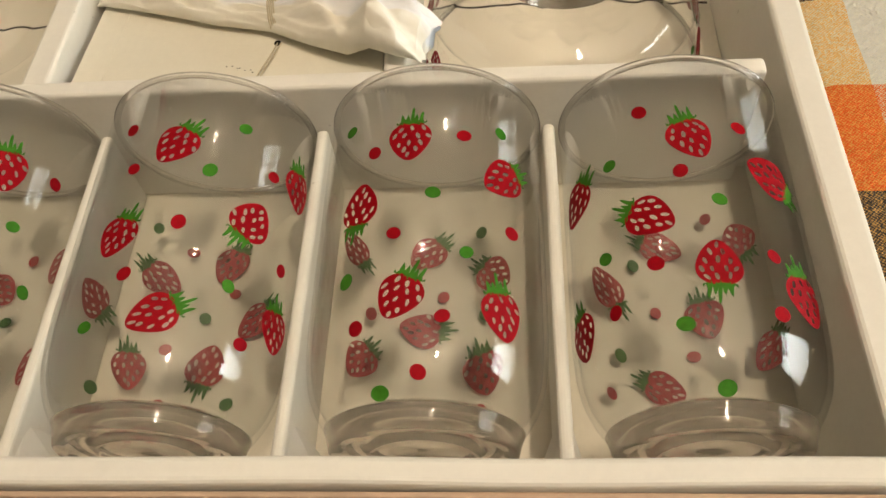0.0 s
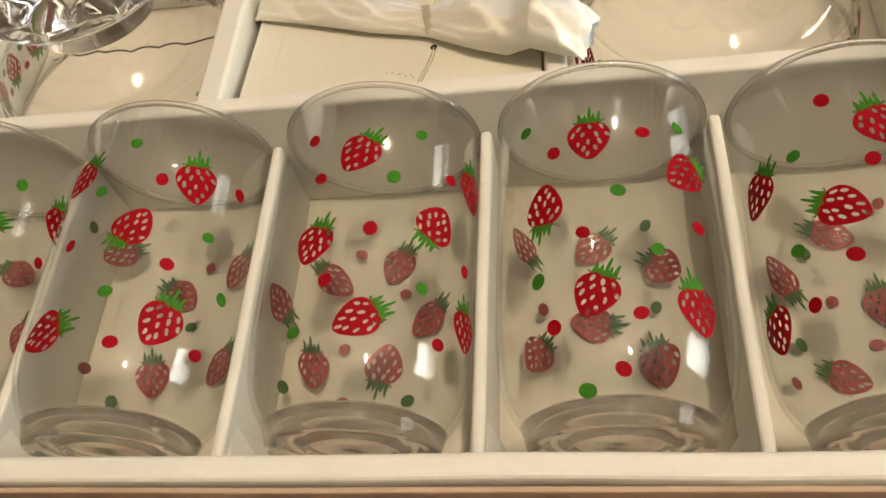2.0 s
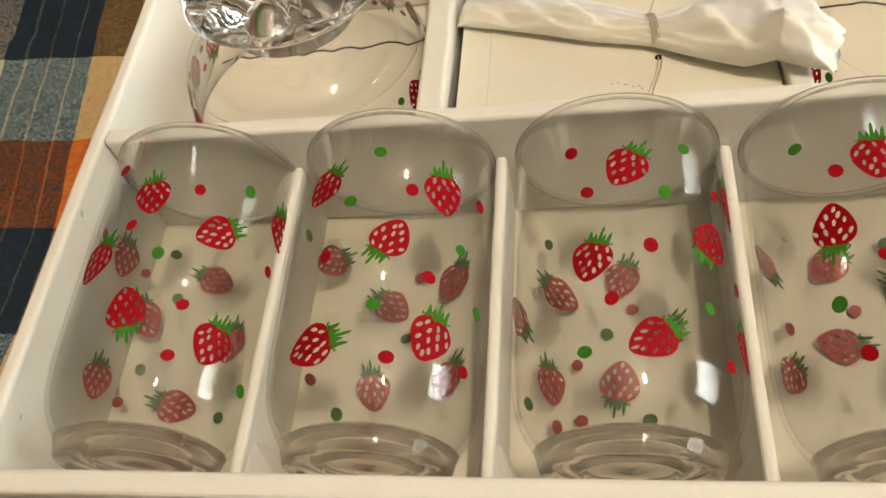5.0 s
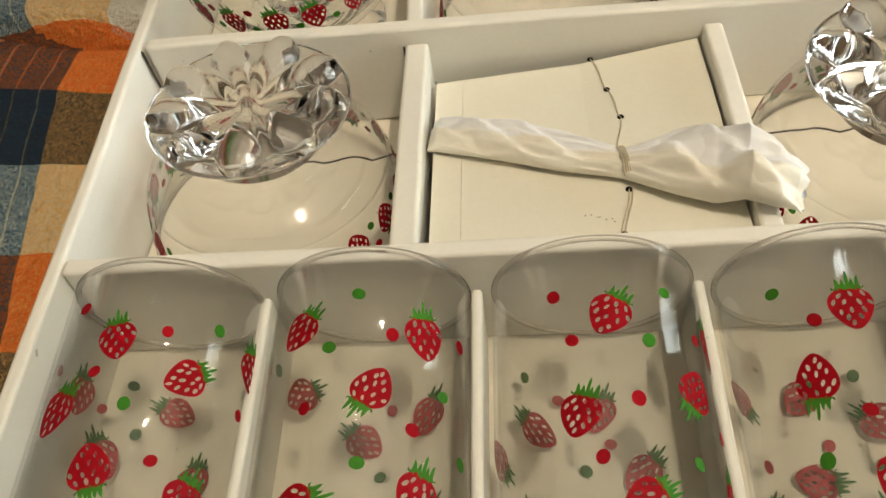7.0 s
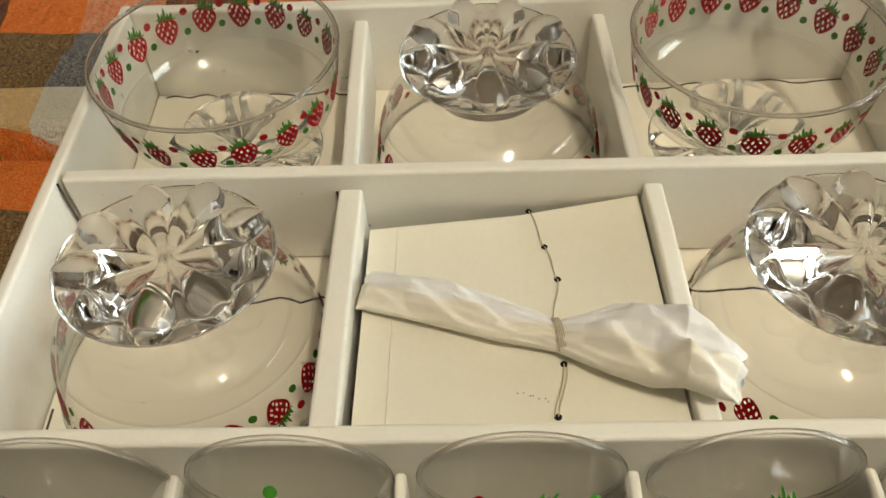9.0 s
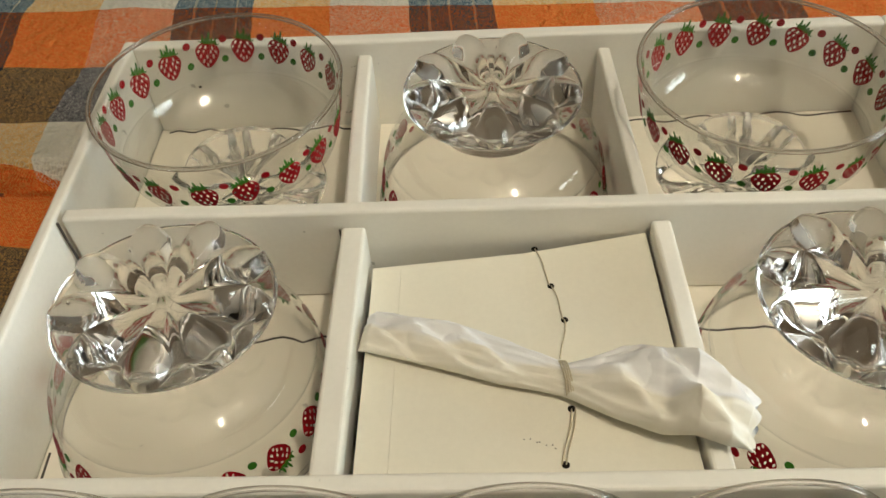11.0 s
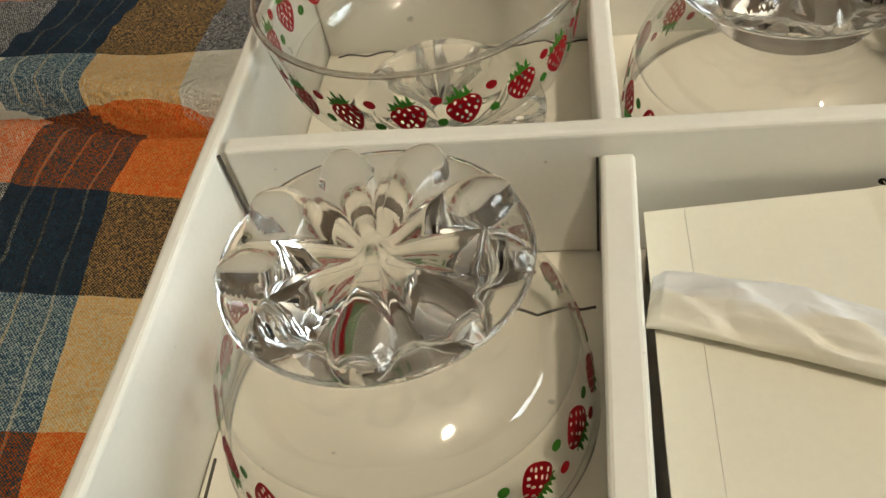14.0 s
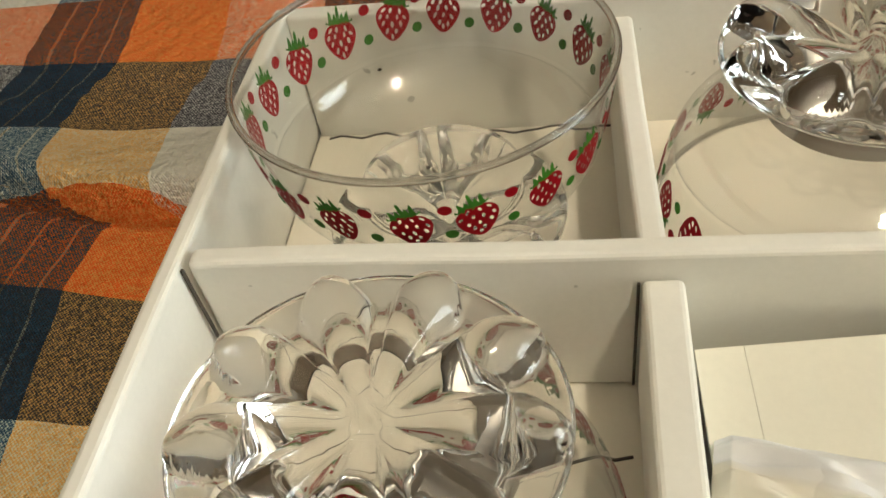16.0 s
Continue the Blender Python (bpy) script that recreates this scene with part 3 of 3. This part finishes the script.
DOTS_D = [("r", 22, -0.0313), ("r", 67, -0.0277), ("r", 35, -0.0594), ("r", -20, -0.0537), ("r", 18, -0.0852), ("r", 60, -0.0840), ("g", 3, -0.0182), ("g", -10, -0.0356), ("g", 53, -0.0470), ("g", 9, -0.0701), ("g", 69, -0.0643), ("r", 175, -0.0289), ("r", -124, -0.0726), ("r", -164, -0.0859), ("g", -103, -0.0238), ("g", 180, -0.0524), ("g", -144, -0.0816)]
DOTS_E = [("r", -27, -0.0174), ("r", 25, -0.0269), ("r", -8, -0.0408), ("r", 31, -0.0667), ("r", 30, -0.0828), ("r", 78, -0.0454), ("g", 53, -0.0222), ("g", 75, -0.0864), ("g", 12, -0.0510), ("r", -126, -0.0305), ("r", -84, -0.0262), ("r", -166, -0.0880), ("r", -131, -0.0792), ("g", -142, -0.0193), ("g", -150, -0.0368), ("g", -139, -0.0662), ("g", 166, -0.0811)]
DOTS = (DOTS_A, DOTS_B, DOTS_C, DOTS_D, DOTS_E)


def tumbler(cx, berries, dots, seed):
    """A straight clear tumbler lying on its side, its mouth towards +y."""
    thing = tagged(empty("tumbler", pose(cx, 0, T_Z, T_TILT, 0, 0)), "clear glass tumbler with red strawberry prints, lying on its side", "glass", "tumblers in the box")
    lay = Matrix.Diagonal((1, 1, T_OVAL, 1)) @ pose(0, T_Y0, 0, -90, 0, 0)
    t = 0.0013
    outer = smooth_profile([(0.0, 0.0014), (0.016, 0.0012), (0.0222, 0.0), (0.0242, 0.0008), (0.0246, 0.0030), (0.0256, 0.0060), (0.0284, 0.0105), (0.0308, 0.0165), (0.0320, 0.0240), (T_R, 0.033)], 5)
    outer += [(T_R, 0.06), (T_R, T_LEN - 0.0008)]
    inner = [(T_R - t, T_LEN - 0.0008), (T_R - t, 0.06)] + smooth_profile([(T_R - t, 0.033), (0.0307, 0.0240), (0.0294, 0.0168), (0.0268, 0.0112), (0.0225, 0.0078), (0.012, 0.0064), (0.0, 0.0062)], 5)
    bm = lathe([p for p in outer if p[1] >= 0.0058] + [p for p in inner if p[1] >= 0.0078], 144)
    bmesh.ops.transform(bm, matrix=lay, verts=bm.verts[:])
    part("glass_wall", bm, THIN, thing, "clear thin glass wall", True)
    foot = smooth_profile([(0.0, 0.0016), (0.0100, 0.0015), (0.0128, 0.0006), (0.0150, 0.0016), (0.0182, 0.0017), (0.0208, 0.0002), (0.0236, 0.0004), (0.0246, 0.0030)], 4) + [p for p in outer if 0.0031 < p[1] <= 0.0061]
    well = [p for p in inner if 0.0076 < p[1] <= 0.0079] + smooth_profile([(0.0225, 0.0076), (0.0190, 0.0066), (0.0165, 0.0069), (0.0135, 0.0062), (0.0105, 0.0065), (0.0, 0.0060)], 4)
    bm = lathe(foot + well)
    bmesh.ops.transform(bm, matrix=lay, verts=bm.verts[:])
    part("base", bm, BASE_GLASS, thing, "thick clear glass base", True)
    bead = [(T_R - 0.0008 + 0.00105 * math.cos(a), T_LEN - 0.0002 + 0.0010 * math.sin(a)) for a in (2 * math.pi * k / 8 for k in range(9))]
    bm = lathe(bead)
    bmesh.ops.transform(bm, matrix=lay, verts=bm.verts[:])
    part("rim", bm, RIM_GLASS, thing, "rounded glass rim", True)

    def place(u, v, lift=0.00015):
        a = u / T_R
        r = T_R + lift
        return Vector((r * math.sin(a), v, r * T_OVAL * math.cos(a)))

    rnd = random.Random(seed)
    for ang, s, turn in berries:
        u = radians(ang) * T_R
        size = 0.0134 * rnd.uniform(0.93, 1.08)
        asp = rnd.uniform(0.92, 1.08)
        berry = print_on("strawberry_print", rnd.choice(BODIES), place, PRINT_RED, thing, u, s, turn, size, asp, "red strawberry print with bare seeds")
        print_on("leaf_print", LEAF, place, PRINT_GREEN, berry, u, s, turn + rnd.uniform(-6, 6), size, asp * 1.12, "green leaf crown print")
    for colour, ang, s in dots:
        mat, lab = (PRINT_RED, "red dot print") if colour == "r" else (PRINT_GREEN, "green dot print")
        print_on("dot_print", DOT, place, mat, thing, radians(ang) * T_R, s, rnd.uniform(0, 360), 0.0043 * rnd.uniform(0.92, 1.1), 1.0, lab)
    return thing


for k, cx in enumerate((0.1076, 0.0366, -0.0345, -0.1065, -0.1766)):
    tumbler(cx, BERRIES[k], DOTS[k], 10 + k)

# ---------------------------------------------------------------- footed bowls
B_R, B_H = 0.0526, 0.0666


def flower_foot():
    """A thick pressed disc with nine drop-shaped domes round a small button, made foot up."""
    bm = bmesh.new()
    nr, na = 36, 216
    lobes = 9

    def top(r, a):
        q = r / 0.0372
        off = (a * lobes / (2 * math.pi) + 0.5) % 1.0 - 0.5       # place across one lobe
        across = abs(off) * 2 * math.pi / lobes * q * 0.0372
        w = 0.0010 + 0.0094 * min(q, 0.76) ** 1.15
        end = max(0.0, (q - 0.75) / 0.25)
        dome = math.sqrt(max(0.0, 1 - (across / w) ** 2 - end ** 2))
        along = 0.12 + 0.88 * math.sin(math.pi / 2 * min(max((q - 0.12) / 0.62, 0), 1))
        h = 0.0070 + 0.0075 * dome * along
        h += 0.0036 * math.exp(-(q / 0.085) ** 2)
        bulge = 0.0012 * max(0.0, math.cos(lobes * a)) * q ** 4
        return h, 0.0360 + bulge

    rings = []
    centre = bm.verts.new((0, 0, top(0, 0)[0]))
    for i in range(1, nr + 1):
        ring = []
        for j in range(na):
            a = 2 * math.pi * j / na
            q = i / nr
            h, edge = top(0.0370 * q, a)
            r = edge * q
            ring.append(bm.verts.new((r * math.cos(a), r * math.sin(a), h)))
        rings.append(ring)
    # the rounded edge of the disc, its flat underside and the broad neck
    for r, h in ((0.0372, 0.0070), (0.0372, 0.0060), (0.0364, 0.0050), (0.0350, 0.0046), (0.0310, 0.0042), (0.0270, 0.0034), (0.0245, 0.0006), (0.0235, -0.0050), (0.0245, -0.0089)):
        rings.append([bm.verts.new((r * math.cos(2 * math.pi * j / na), r * math.sin(2 * math.pi * j / na), h)) for j in range(na)])
    for j in range(na):
        bm.faces.new((centre, rings[0][j], rings[0][(j + 1) % na]))
    for a, b in zip(rings, rings[1:]):
        for j in range(na):
            k = (j + 1) % na
            bm.faces.new((a[j], b[j], b[k], a[k]))
    bm.faces.new(rings[-1])
    return bm


# outer wall of the bowl, foot below, from the centre of its underside to the rim
WALL_O = smooth_profile([(0.0, 0.0245), (0.0225, 0.0246), (0.0345, 0.0263), (0.0425, 0.0308), (0.0470, 0.0380), (0.0490, 0.0460), (0.0506, 0.0550), (B_R, B_H - 0.0008)], 6)
WALL_I = smooth_profile([(B_R - 0.0016, B_H - 0.0008), (0.0490, 0.0550), (0.0474, 0.0462), (0.0452, 0.0390), (0.0408, 0.0328), (0.0335, 0.0288)], 6)
# shallow rings pressed into the floor of the bowl
WALL_I += [(0.0325 - 0.0005 * k, 0.0284 - 0.0011 * k / 65 + 0.00028 * math.sin(k * 0.78)) for k in range(65)] + [(0.0, 0.0272)]


def wall_radius(z):
    for (r0, z0), (r1, z1) in zip(WALL_O, WALL_O[1:]):
        if z0 <= z <= z1 and z1 > z0:
            return r0 + (r1 - r0) * (z - z0) / (z1 - z0)
    return B_R


def bowl(m, turned, spin, lobe, label):
    thing = tagged(empty("dessert_bowl", m @ (pose(0, 0, B_H, 180, 0, 0) if turned else pose(0, 0, 0))), label, "bowl", "bowls in the box")
    part("glass_wall", lathe([p for p in WALL_O if p[1] >= 0.0380] + [p for p in WALL_I if p[1] >= 0.0390], 96), THIN, thing, "clear thin glass wall", True)
    part("shoulder", lathe([p for p in WALL_O if p[1] <= 0.0381] + [p for p in WALL_I if p[1] <= 0.0391], 96), SHOULDER_GLASS, thing, "curved glass shoulder", True)
    bead = [(B_R - 0.0009 + 0.0010 * math.cos(a), B_H - 0.0006 + 0.0010 * math.sin(a)) for a in (2 * math.pi * k / 8 for k in range(9))]
    part("rim", lathe(bead, 96), RIM_GLASS, thing, "rounded glass rim", True)
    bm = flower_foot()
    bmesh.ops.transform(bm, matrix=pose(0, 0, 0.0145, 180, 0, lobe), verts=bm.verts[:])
    # The glass foot casts no shadow, so light reaches the floor below it.
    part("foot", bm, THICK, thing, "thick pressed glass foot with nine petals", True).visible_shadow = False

    def place(u, v, lift=0.00015):
        r = wall_radius(v) + lift
        a = u / B_R
        return Vector((r * math.sin(a), -r * math.cos(a), v))

    rnd = random.Random(int(spin * 10) + 5)
    backs = (BOWL_BACK_RED, BOWL_BACK_GREEN)
    for k in range(18):
        u = radians(20 * k + spin + rnd.uniform(-1, 1)) * B_R
        tilt = 90 + 12 + rnd.uniform(-5, 5)
        size = 0.0118 * rnd.uniform(0.95, 1.05)
        berry = print_on("strawberry_print", rnd.choice(BODIES), place, PRINT_RED, thing, u, 0.0487, tilt, size, 1.06, "red strawberry print with bare seeds", backs)
        print_on("leaf_print", LEAF, place, PRINT_GREEN, berry, u, 0.0487, tilt + rnd.uniform(2, 10), size, 1.35, "green leaf crown print", backs)
        step = radians(10) * B_R
        print_on("dot_print", DOT, place, PRINT_RED, thing, u + step * 0.95, 0.0550, 40, 0.0038, 1.0, "red dot print", backs)
        print_on("dot_print", DOT, place, PRINT_GREEN, thing, u + step * 1.05, 0.0455, 40, 0.0036, 1.0, "green dot print", backs)
    return thing


UP = "clear glass dessert bowl with a strawberry band, standing upright"
DOWN = "clear glass dessert bowl with strawberry band, upside down, petal foot up"
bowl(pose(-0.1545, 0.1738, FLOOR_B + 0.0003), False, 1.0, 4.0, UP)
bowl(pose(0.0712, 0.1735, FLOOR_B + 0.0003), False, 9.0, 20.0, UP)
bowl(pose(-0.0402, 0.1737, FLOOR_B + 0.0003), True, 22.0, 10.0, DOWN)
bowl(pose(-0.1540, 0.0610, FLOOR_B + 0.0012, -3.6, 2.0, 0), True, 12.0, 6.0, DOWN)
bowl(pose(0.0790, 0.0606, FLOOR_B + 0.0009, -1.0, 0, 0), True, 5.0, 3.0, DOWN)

# ---------------------------------------------------------------- card with the wrapped server


def card_z(x, y):
    return 0.0562 - 0.085 * (y - 0.0165) + 0.02 * min(x + 0.02, 0.03) + 1.1 * max(x + 0.030, 0.0) * max(y - 0.0165, 0.0)


card = tagged(empty("mounting_card", pose(0, 0, 0)), "cream folded card with string stitches between the dividers", "card")


def card_panel(corners, drop):
    """A board whose top follows the slope of the card; corners run round the outline."""
    bm = bmesh.new()
    n = 14
    (ax, ay), (bx, by), (cx, cy), (dx, dy) = corners
    sheets = []
    for low in (0.0, drop):
        rows = []
        for i in range(n + 1):
            row = []
            for j in range(n + 1):
                p, q = i / n, j / n
                x = (ax * (1 - p) + bx * p) * (1 - q) + (dx * (1 - p) + cx * p) * q
                y = (ay * (1 - p) + by * p) * (1 - q) + (dy * (1 - p) + cy * p) * q
                row.append(bm.verts.new((x, y, card_z(x, y) - low)))
            rows.append(row)
        sheets.append(rows)
        for i in range(n):
            for j in range(n):
                bm.faces.new((rows[i][j], rows[i + 1][j], rows[i + 1][j + 1], rows[i][j + 1]))
    t, b = sheets
    for k in range(n):
        for a1, a2, b1, b2 in ((t[k][0], t[k + 1][0], b[k][0], b[k + 1][0]), (t[k][n], t[k + 1][n], b[k][n], b[k + 1][n]), (t[0][k], t[0][k + 1], b[0][k], b[0][k + 1]), (t[n][k], t[n][k + 1], b[n][k], b[n][k + 1])):
            bm.faces.new((a1, a2, b2, b1))
    return bm


part("panel", card_panel([(-0.0770, 0.0084), (0.0190, 0.0084), (0.0170, 0.1136), (-0.0775, 0.1050)], 0.0015), CARD, card)
part("fold", card_panel([(-0.0878, 0.0084), (-0.0771, 0.0084), (-0.0776, 0.1050), (-0.0884, 0.1040)], 0.0015), CARD, card, "folded edge of the card")
for x0, x1, y0, y1 in ((-0.0870, 0.0165, 0.0086, 0.0100), (-0.0874, 0.0158, 0.1018, 0.1034)):
    part("support", slab(x0, x1, y0, y1, FLOOR_B + 0.0003, 0.0462, 0.0003), CARD, card)
HOLES = ((-0.0257, 0.1110), (-0.0210, 0.0905), (-0.0175, 0.0735), (-0.0186, 0.0355), (-0.0223, 0.0150))
for x, y in HOLES:
    bm = lathe([(0.0, 0.0003), (0.0011, 0.0003), (0.0013, 0.0)], 12)
    bmesh.ops.transform(bm, matrix=pose(x, y, card_z(x, y) + 0.0001), verts=bm.verts[:])
    part("hole", bm, HOLE, card, "dark punched hole")


def stitch(a, b, lift=0.0009):
    pts = []
    for k in range(9):
        t = k / 8
        x, y = a[0] + (b[0] - a[0]) * t, a[1] + (b[1] - a[1]) * t
        pts.append((x + 0.0005 * math.sin(5 * t), y, card_z(x, y) + lift * math.sin(math.pi * t) ** 0.5 + 0.0002))
    part("string", tube(pts, 0.00026, 6), STRING, card, "thin cotton string", True)


stitch(HOLES[0], HOLES[1])
stitch(HOLES[1], HOLES[2])
stitch(HOLES[2], (-0.0200, 0.0560), 0.0014)
stitch(HOLES[3], (HOLES[4][0] - 0.0006, HOLES[4][1]))
stitch((HOLES[3][0] + 0.0012, HOLES[3][1]), (HOLES[4][0] + 0.0006, HOLES[4][1]))
for k in range(7):
    x, y = -0.0345 + 0.0016 * k + 0.0004 * (k % 3), 0.0245 - 0.0006 * k + 0.0007 * (k % 2)
    bm = lathe([(0.0, 0.00015), (0.0002, 0.0001), (0.00025, 0.0)], 6)
    bmesh.ops.transform(bm, matrix=pose(x, y, card_z(x, y) + 0.0001), verts=bm.verts[:])
    part("speck", bm, SPECK, card)


def wrapped_server():
    thing = tagged(empty("wrapped_server", pose(-0.0195, 0.043, 0.0575)), "utensil wrapped in white tissue paper, tied with string", "utensil")
    # stations along the paper: x, y centre, half width, half thickness
    st = [(-0.0890, 0.0695, 0.0086, 0.0010), (-0.0860, 0.0690, 0.0092, 0.0028), (-0.0700, 0.0640, 0.0098, 0.0042), (-0.0550, 0.0585, 0.0096, 0.0046), (-0.0400, 0.0520, 0.0086, 0.0044),
          (-0.0280, 0.0475, 0.0070, 0.0042), (-0.0200, 0.0440, 0.0060, 0.0040), (-0.0120, 0.0420, 0.0094, 0.0052), (-0.0030, 0.0402, 0.0136, 0.0070), (0.0080, 0.0366, 0.0156, 0.0080),
          (0.0180, 0.0318, 0.0150, 0.0078), (0.0270, 0.0272, 0.0134, 0.0058), (0.0325, 0.0252, 0.0118, 0.0038), (0.0350, 0.0244, 0.0108, 0.0018)]
    n, seg = 130, 60
    centre, rings = [], []
    bm = bmesh.new()
    for i in range(n):
        s = i / (n - 1) * (len(st) - 1)
        k = min(int(s), len(st) - 2)
        f = s - k
        f = f * f * (3 - 2 * f)
        x, y, w, h = (st[k][q] + (st[k + 1][q] - st[k][q]) * f for q in range(4))
        dx, dy = (st[min(k + 1, len(st) - 1)][q] - st[k][q] for q in (0, 1))
        L = math.hypot(dx, dy)
        nx, ny = 0.16, 0.93
        ring = []
        base = max(card_z(x, y), 0.0) if x < 0.016 else max(card_z(0.016, y), LOW + 0.0004 - 0.0)
        if x >= 0.010:
            t = min((x - 0.010) / 0.008, 1)
            base = card_z(x, y) * (1 - t) + (LOW + 0.0006) * t
        for j in range(seg):
            a = 2 * math.pi * j / seg
            ca, sa = math.cos(a), math.sin(a)
            px = w * math.copysign(abs(ca) ** 0.9, ca)
            pz = h * math.copysign(abs(sa) ** 0.8, sa)
            crease = 0.0
            if sa > -0.2:
                # folds fan out from the waist
                t = px / w
                ridge = abs(noise.noise((t * 2.3 + 4.0, x * 26, 1.7)))
                crease = 0.0042 * (0.25 - ridge) * min(w / 0.012, 1) + 0.0016 * (0.2 - abs(noise.noise((t * 3.6 + x * 45, x * 38, 5.2))))
                # straight pleats gathered at the tie, opening out from it
                away = abs(x + 0.020)
                pleat = abs((t * 2.4 + 0.55 * math.sin(x * 70) + 20) % 1.0 - 0.5) * 2
                crease += 0.0017 * (pleat - 0.5) * math.exp(-away / 0.022) * min(0.35 + away / 0.008, 1)
                # crossed hard folds further out
                for slant, gap, deep in ((62.0, 1.25, 0.0015), (-48.0, 1.7, 0.0012)):
                    z = (t * 0.9 + x * slant + 40) / gap % 1.0
                    crease += deep * (2.2 if x > -0.010 else 1.2) * (min(z / 0.72, (1 - z) / 0.28) - 0.5) * min(max((away - 0.006) / 0.015, 0), 1)
            rag = max(0.0, (i - n + 14) / 14) * 0.0038 * noise.noise((2.3 * px / w, 0.4 * sa, 8.8))
            ring.append(bm.verts.new((x + nx * px + rag, y + ny * px, base + 0.0009 + h * 0.93 + pz * (0.93 if sa < 0 else 1.0) + crease * (0.3 + max(sa, 0)))))
        rings.append(ring)
    for a, b in zip(rings, rings[1:]):
        for j in range(seg):
            k = (j + 1) % seg
            bm.faces.new((a[j], a[k], b[k], b[j]))
    bm.faces.new(rings[0])
    bm.faces.new(rings[-1])
    bmesh.ops.translate(bm, vec=(0.0195, -0.043, -0.0575), verts=bm.verts[:])
    part("tissue_paper", bm, TISSUE, thing, "creased translucent white tissue paper", True)
    # the string goes round the waist several times
    for dx in (-0.0012, -0.0005, 0.0002, 0.0009):
        pts = []
        for j in range(29):
            a = 2 * math.pi * j / 28
            pts.append((-0.0005 + dx - 0.0010 * math.cos(a), 0.0010 + 0.0060 * math.cos(a), 0.0026 + 0.0043 * math.sin(a)))
        part("tie", tube(pts, 0.00026, 6), STRING, thing, "thin cotton string tie", True)
    return thing


wrapped_server()
# two dark specks in an upright bowl
for x, y, z in ((-0.178, 0.2155, 0.0535), (-0.158, 0.173, 0.0463)):
    bm = lathe([(0.0, 0.0005), (0.0006, 0.0003), (0.0008, 0.0)], 8)
    bmesh.ops.transform(bm, matrix=pose(x, y, z), verts=bm.verts[:])
    tagged(link_mesh("dirt_speck", bm, SPECK), "tiny dark speck of dirt on the bowl glass", "speck")
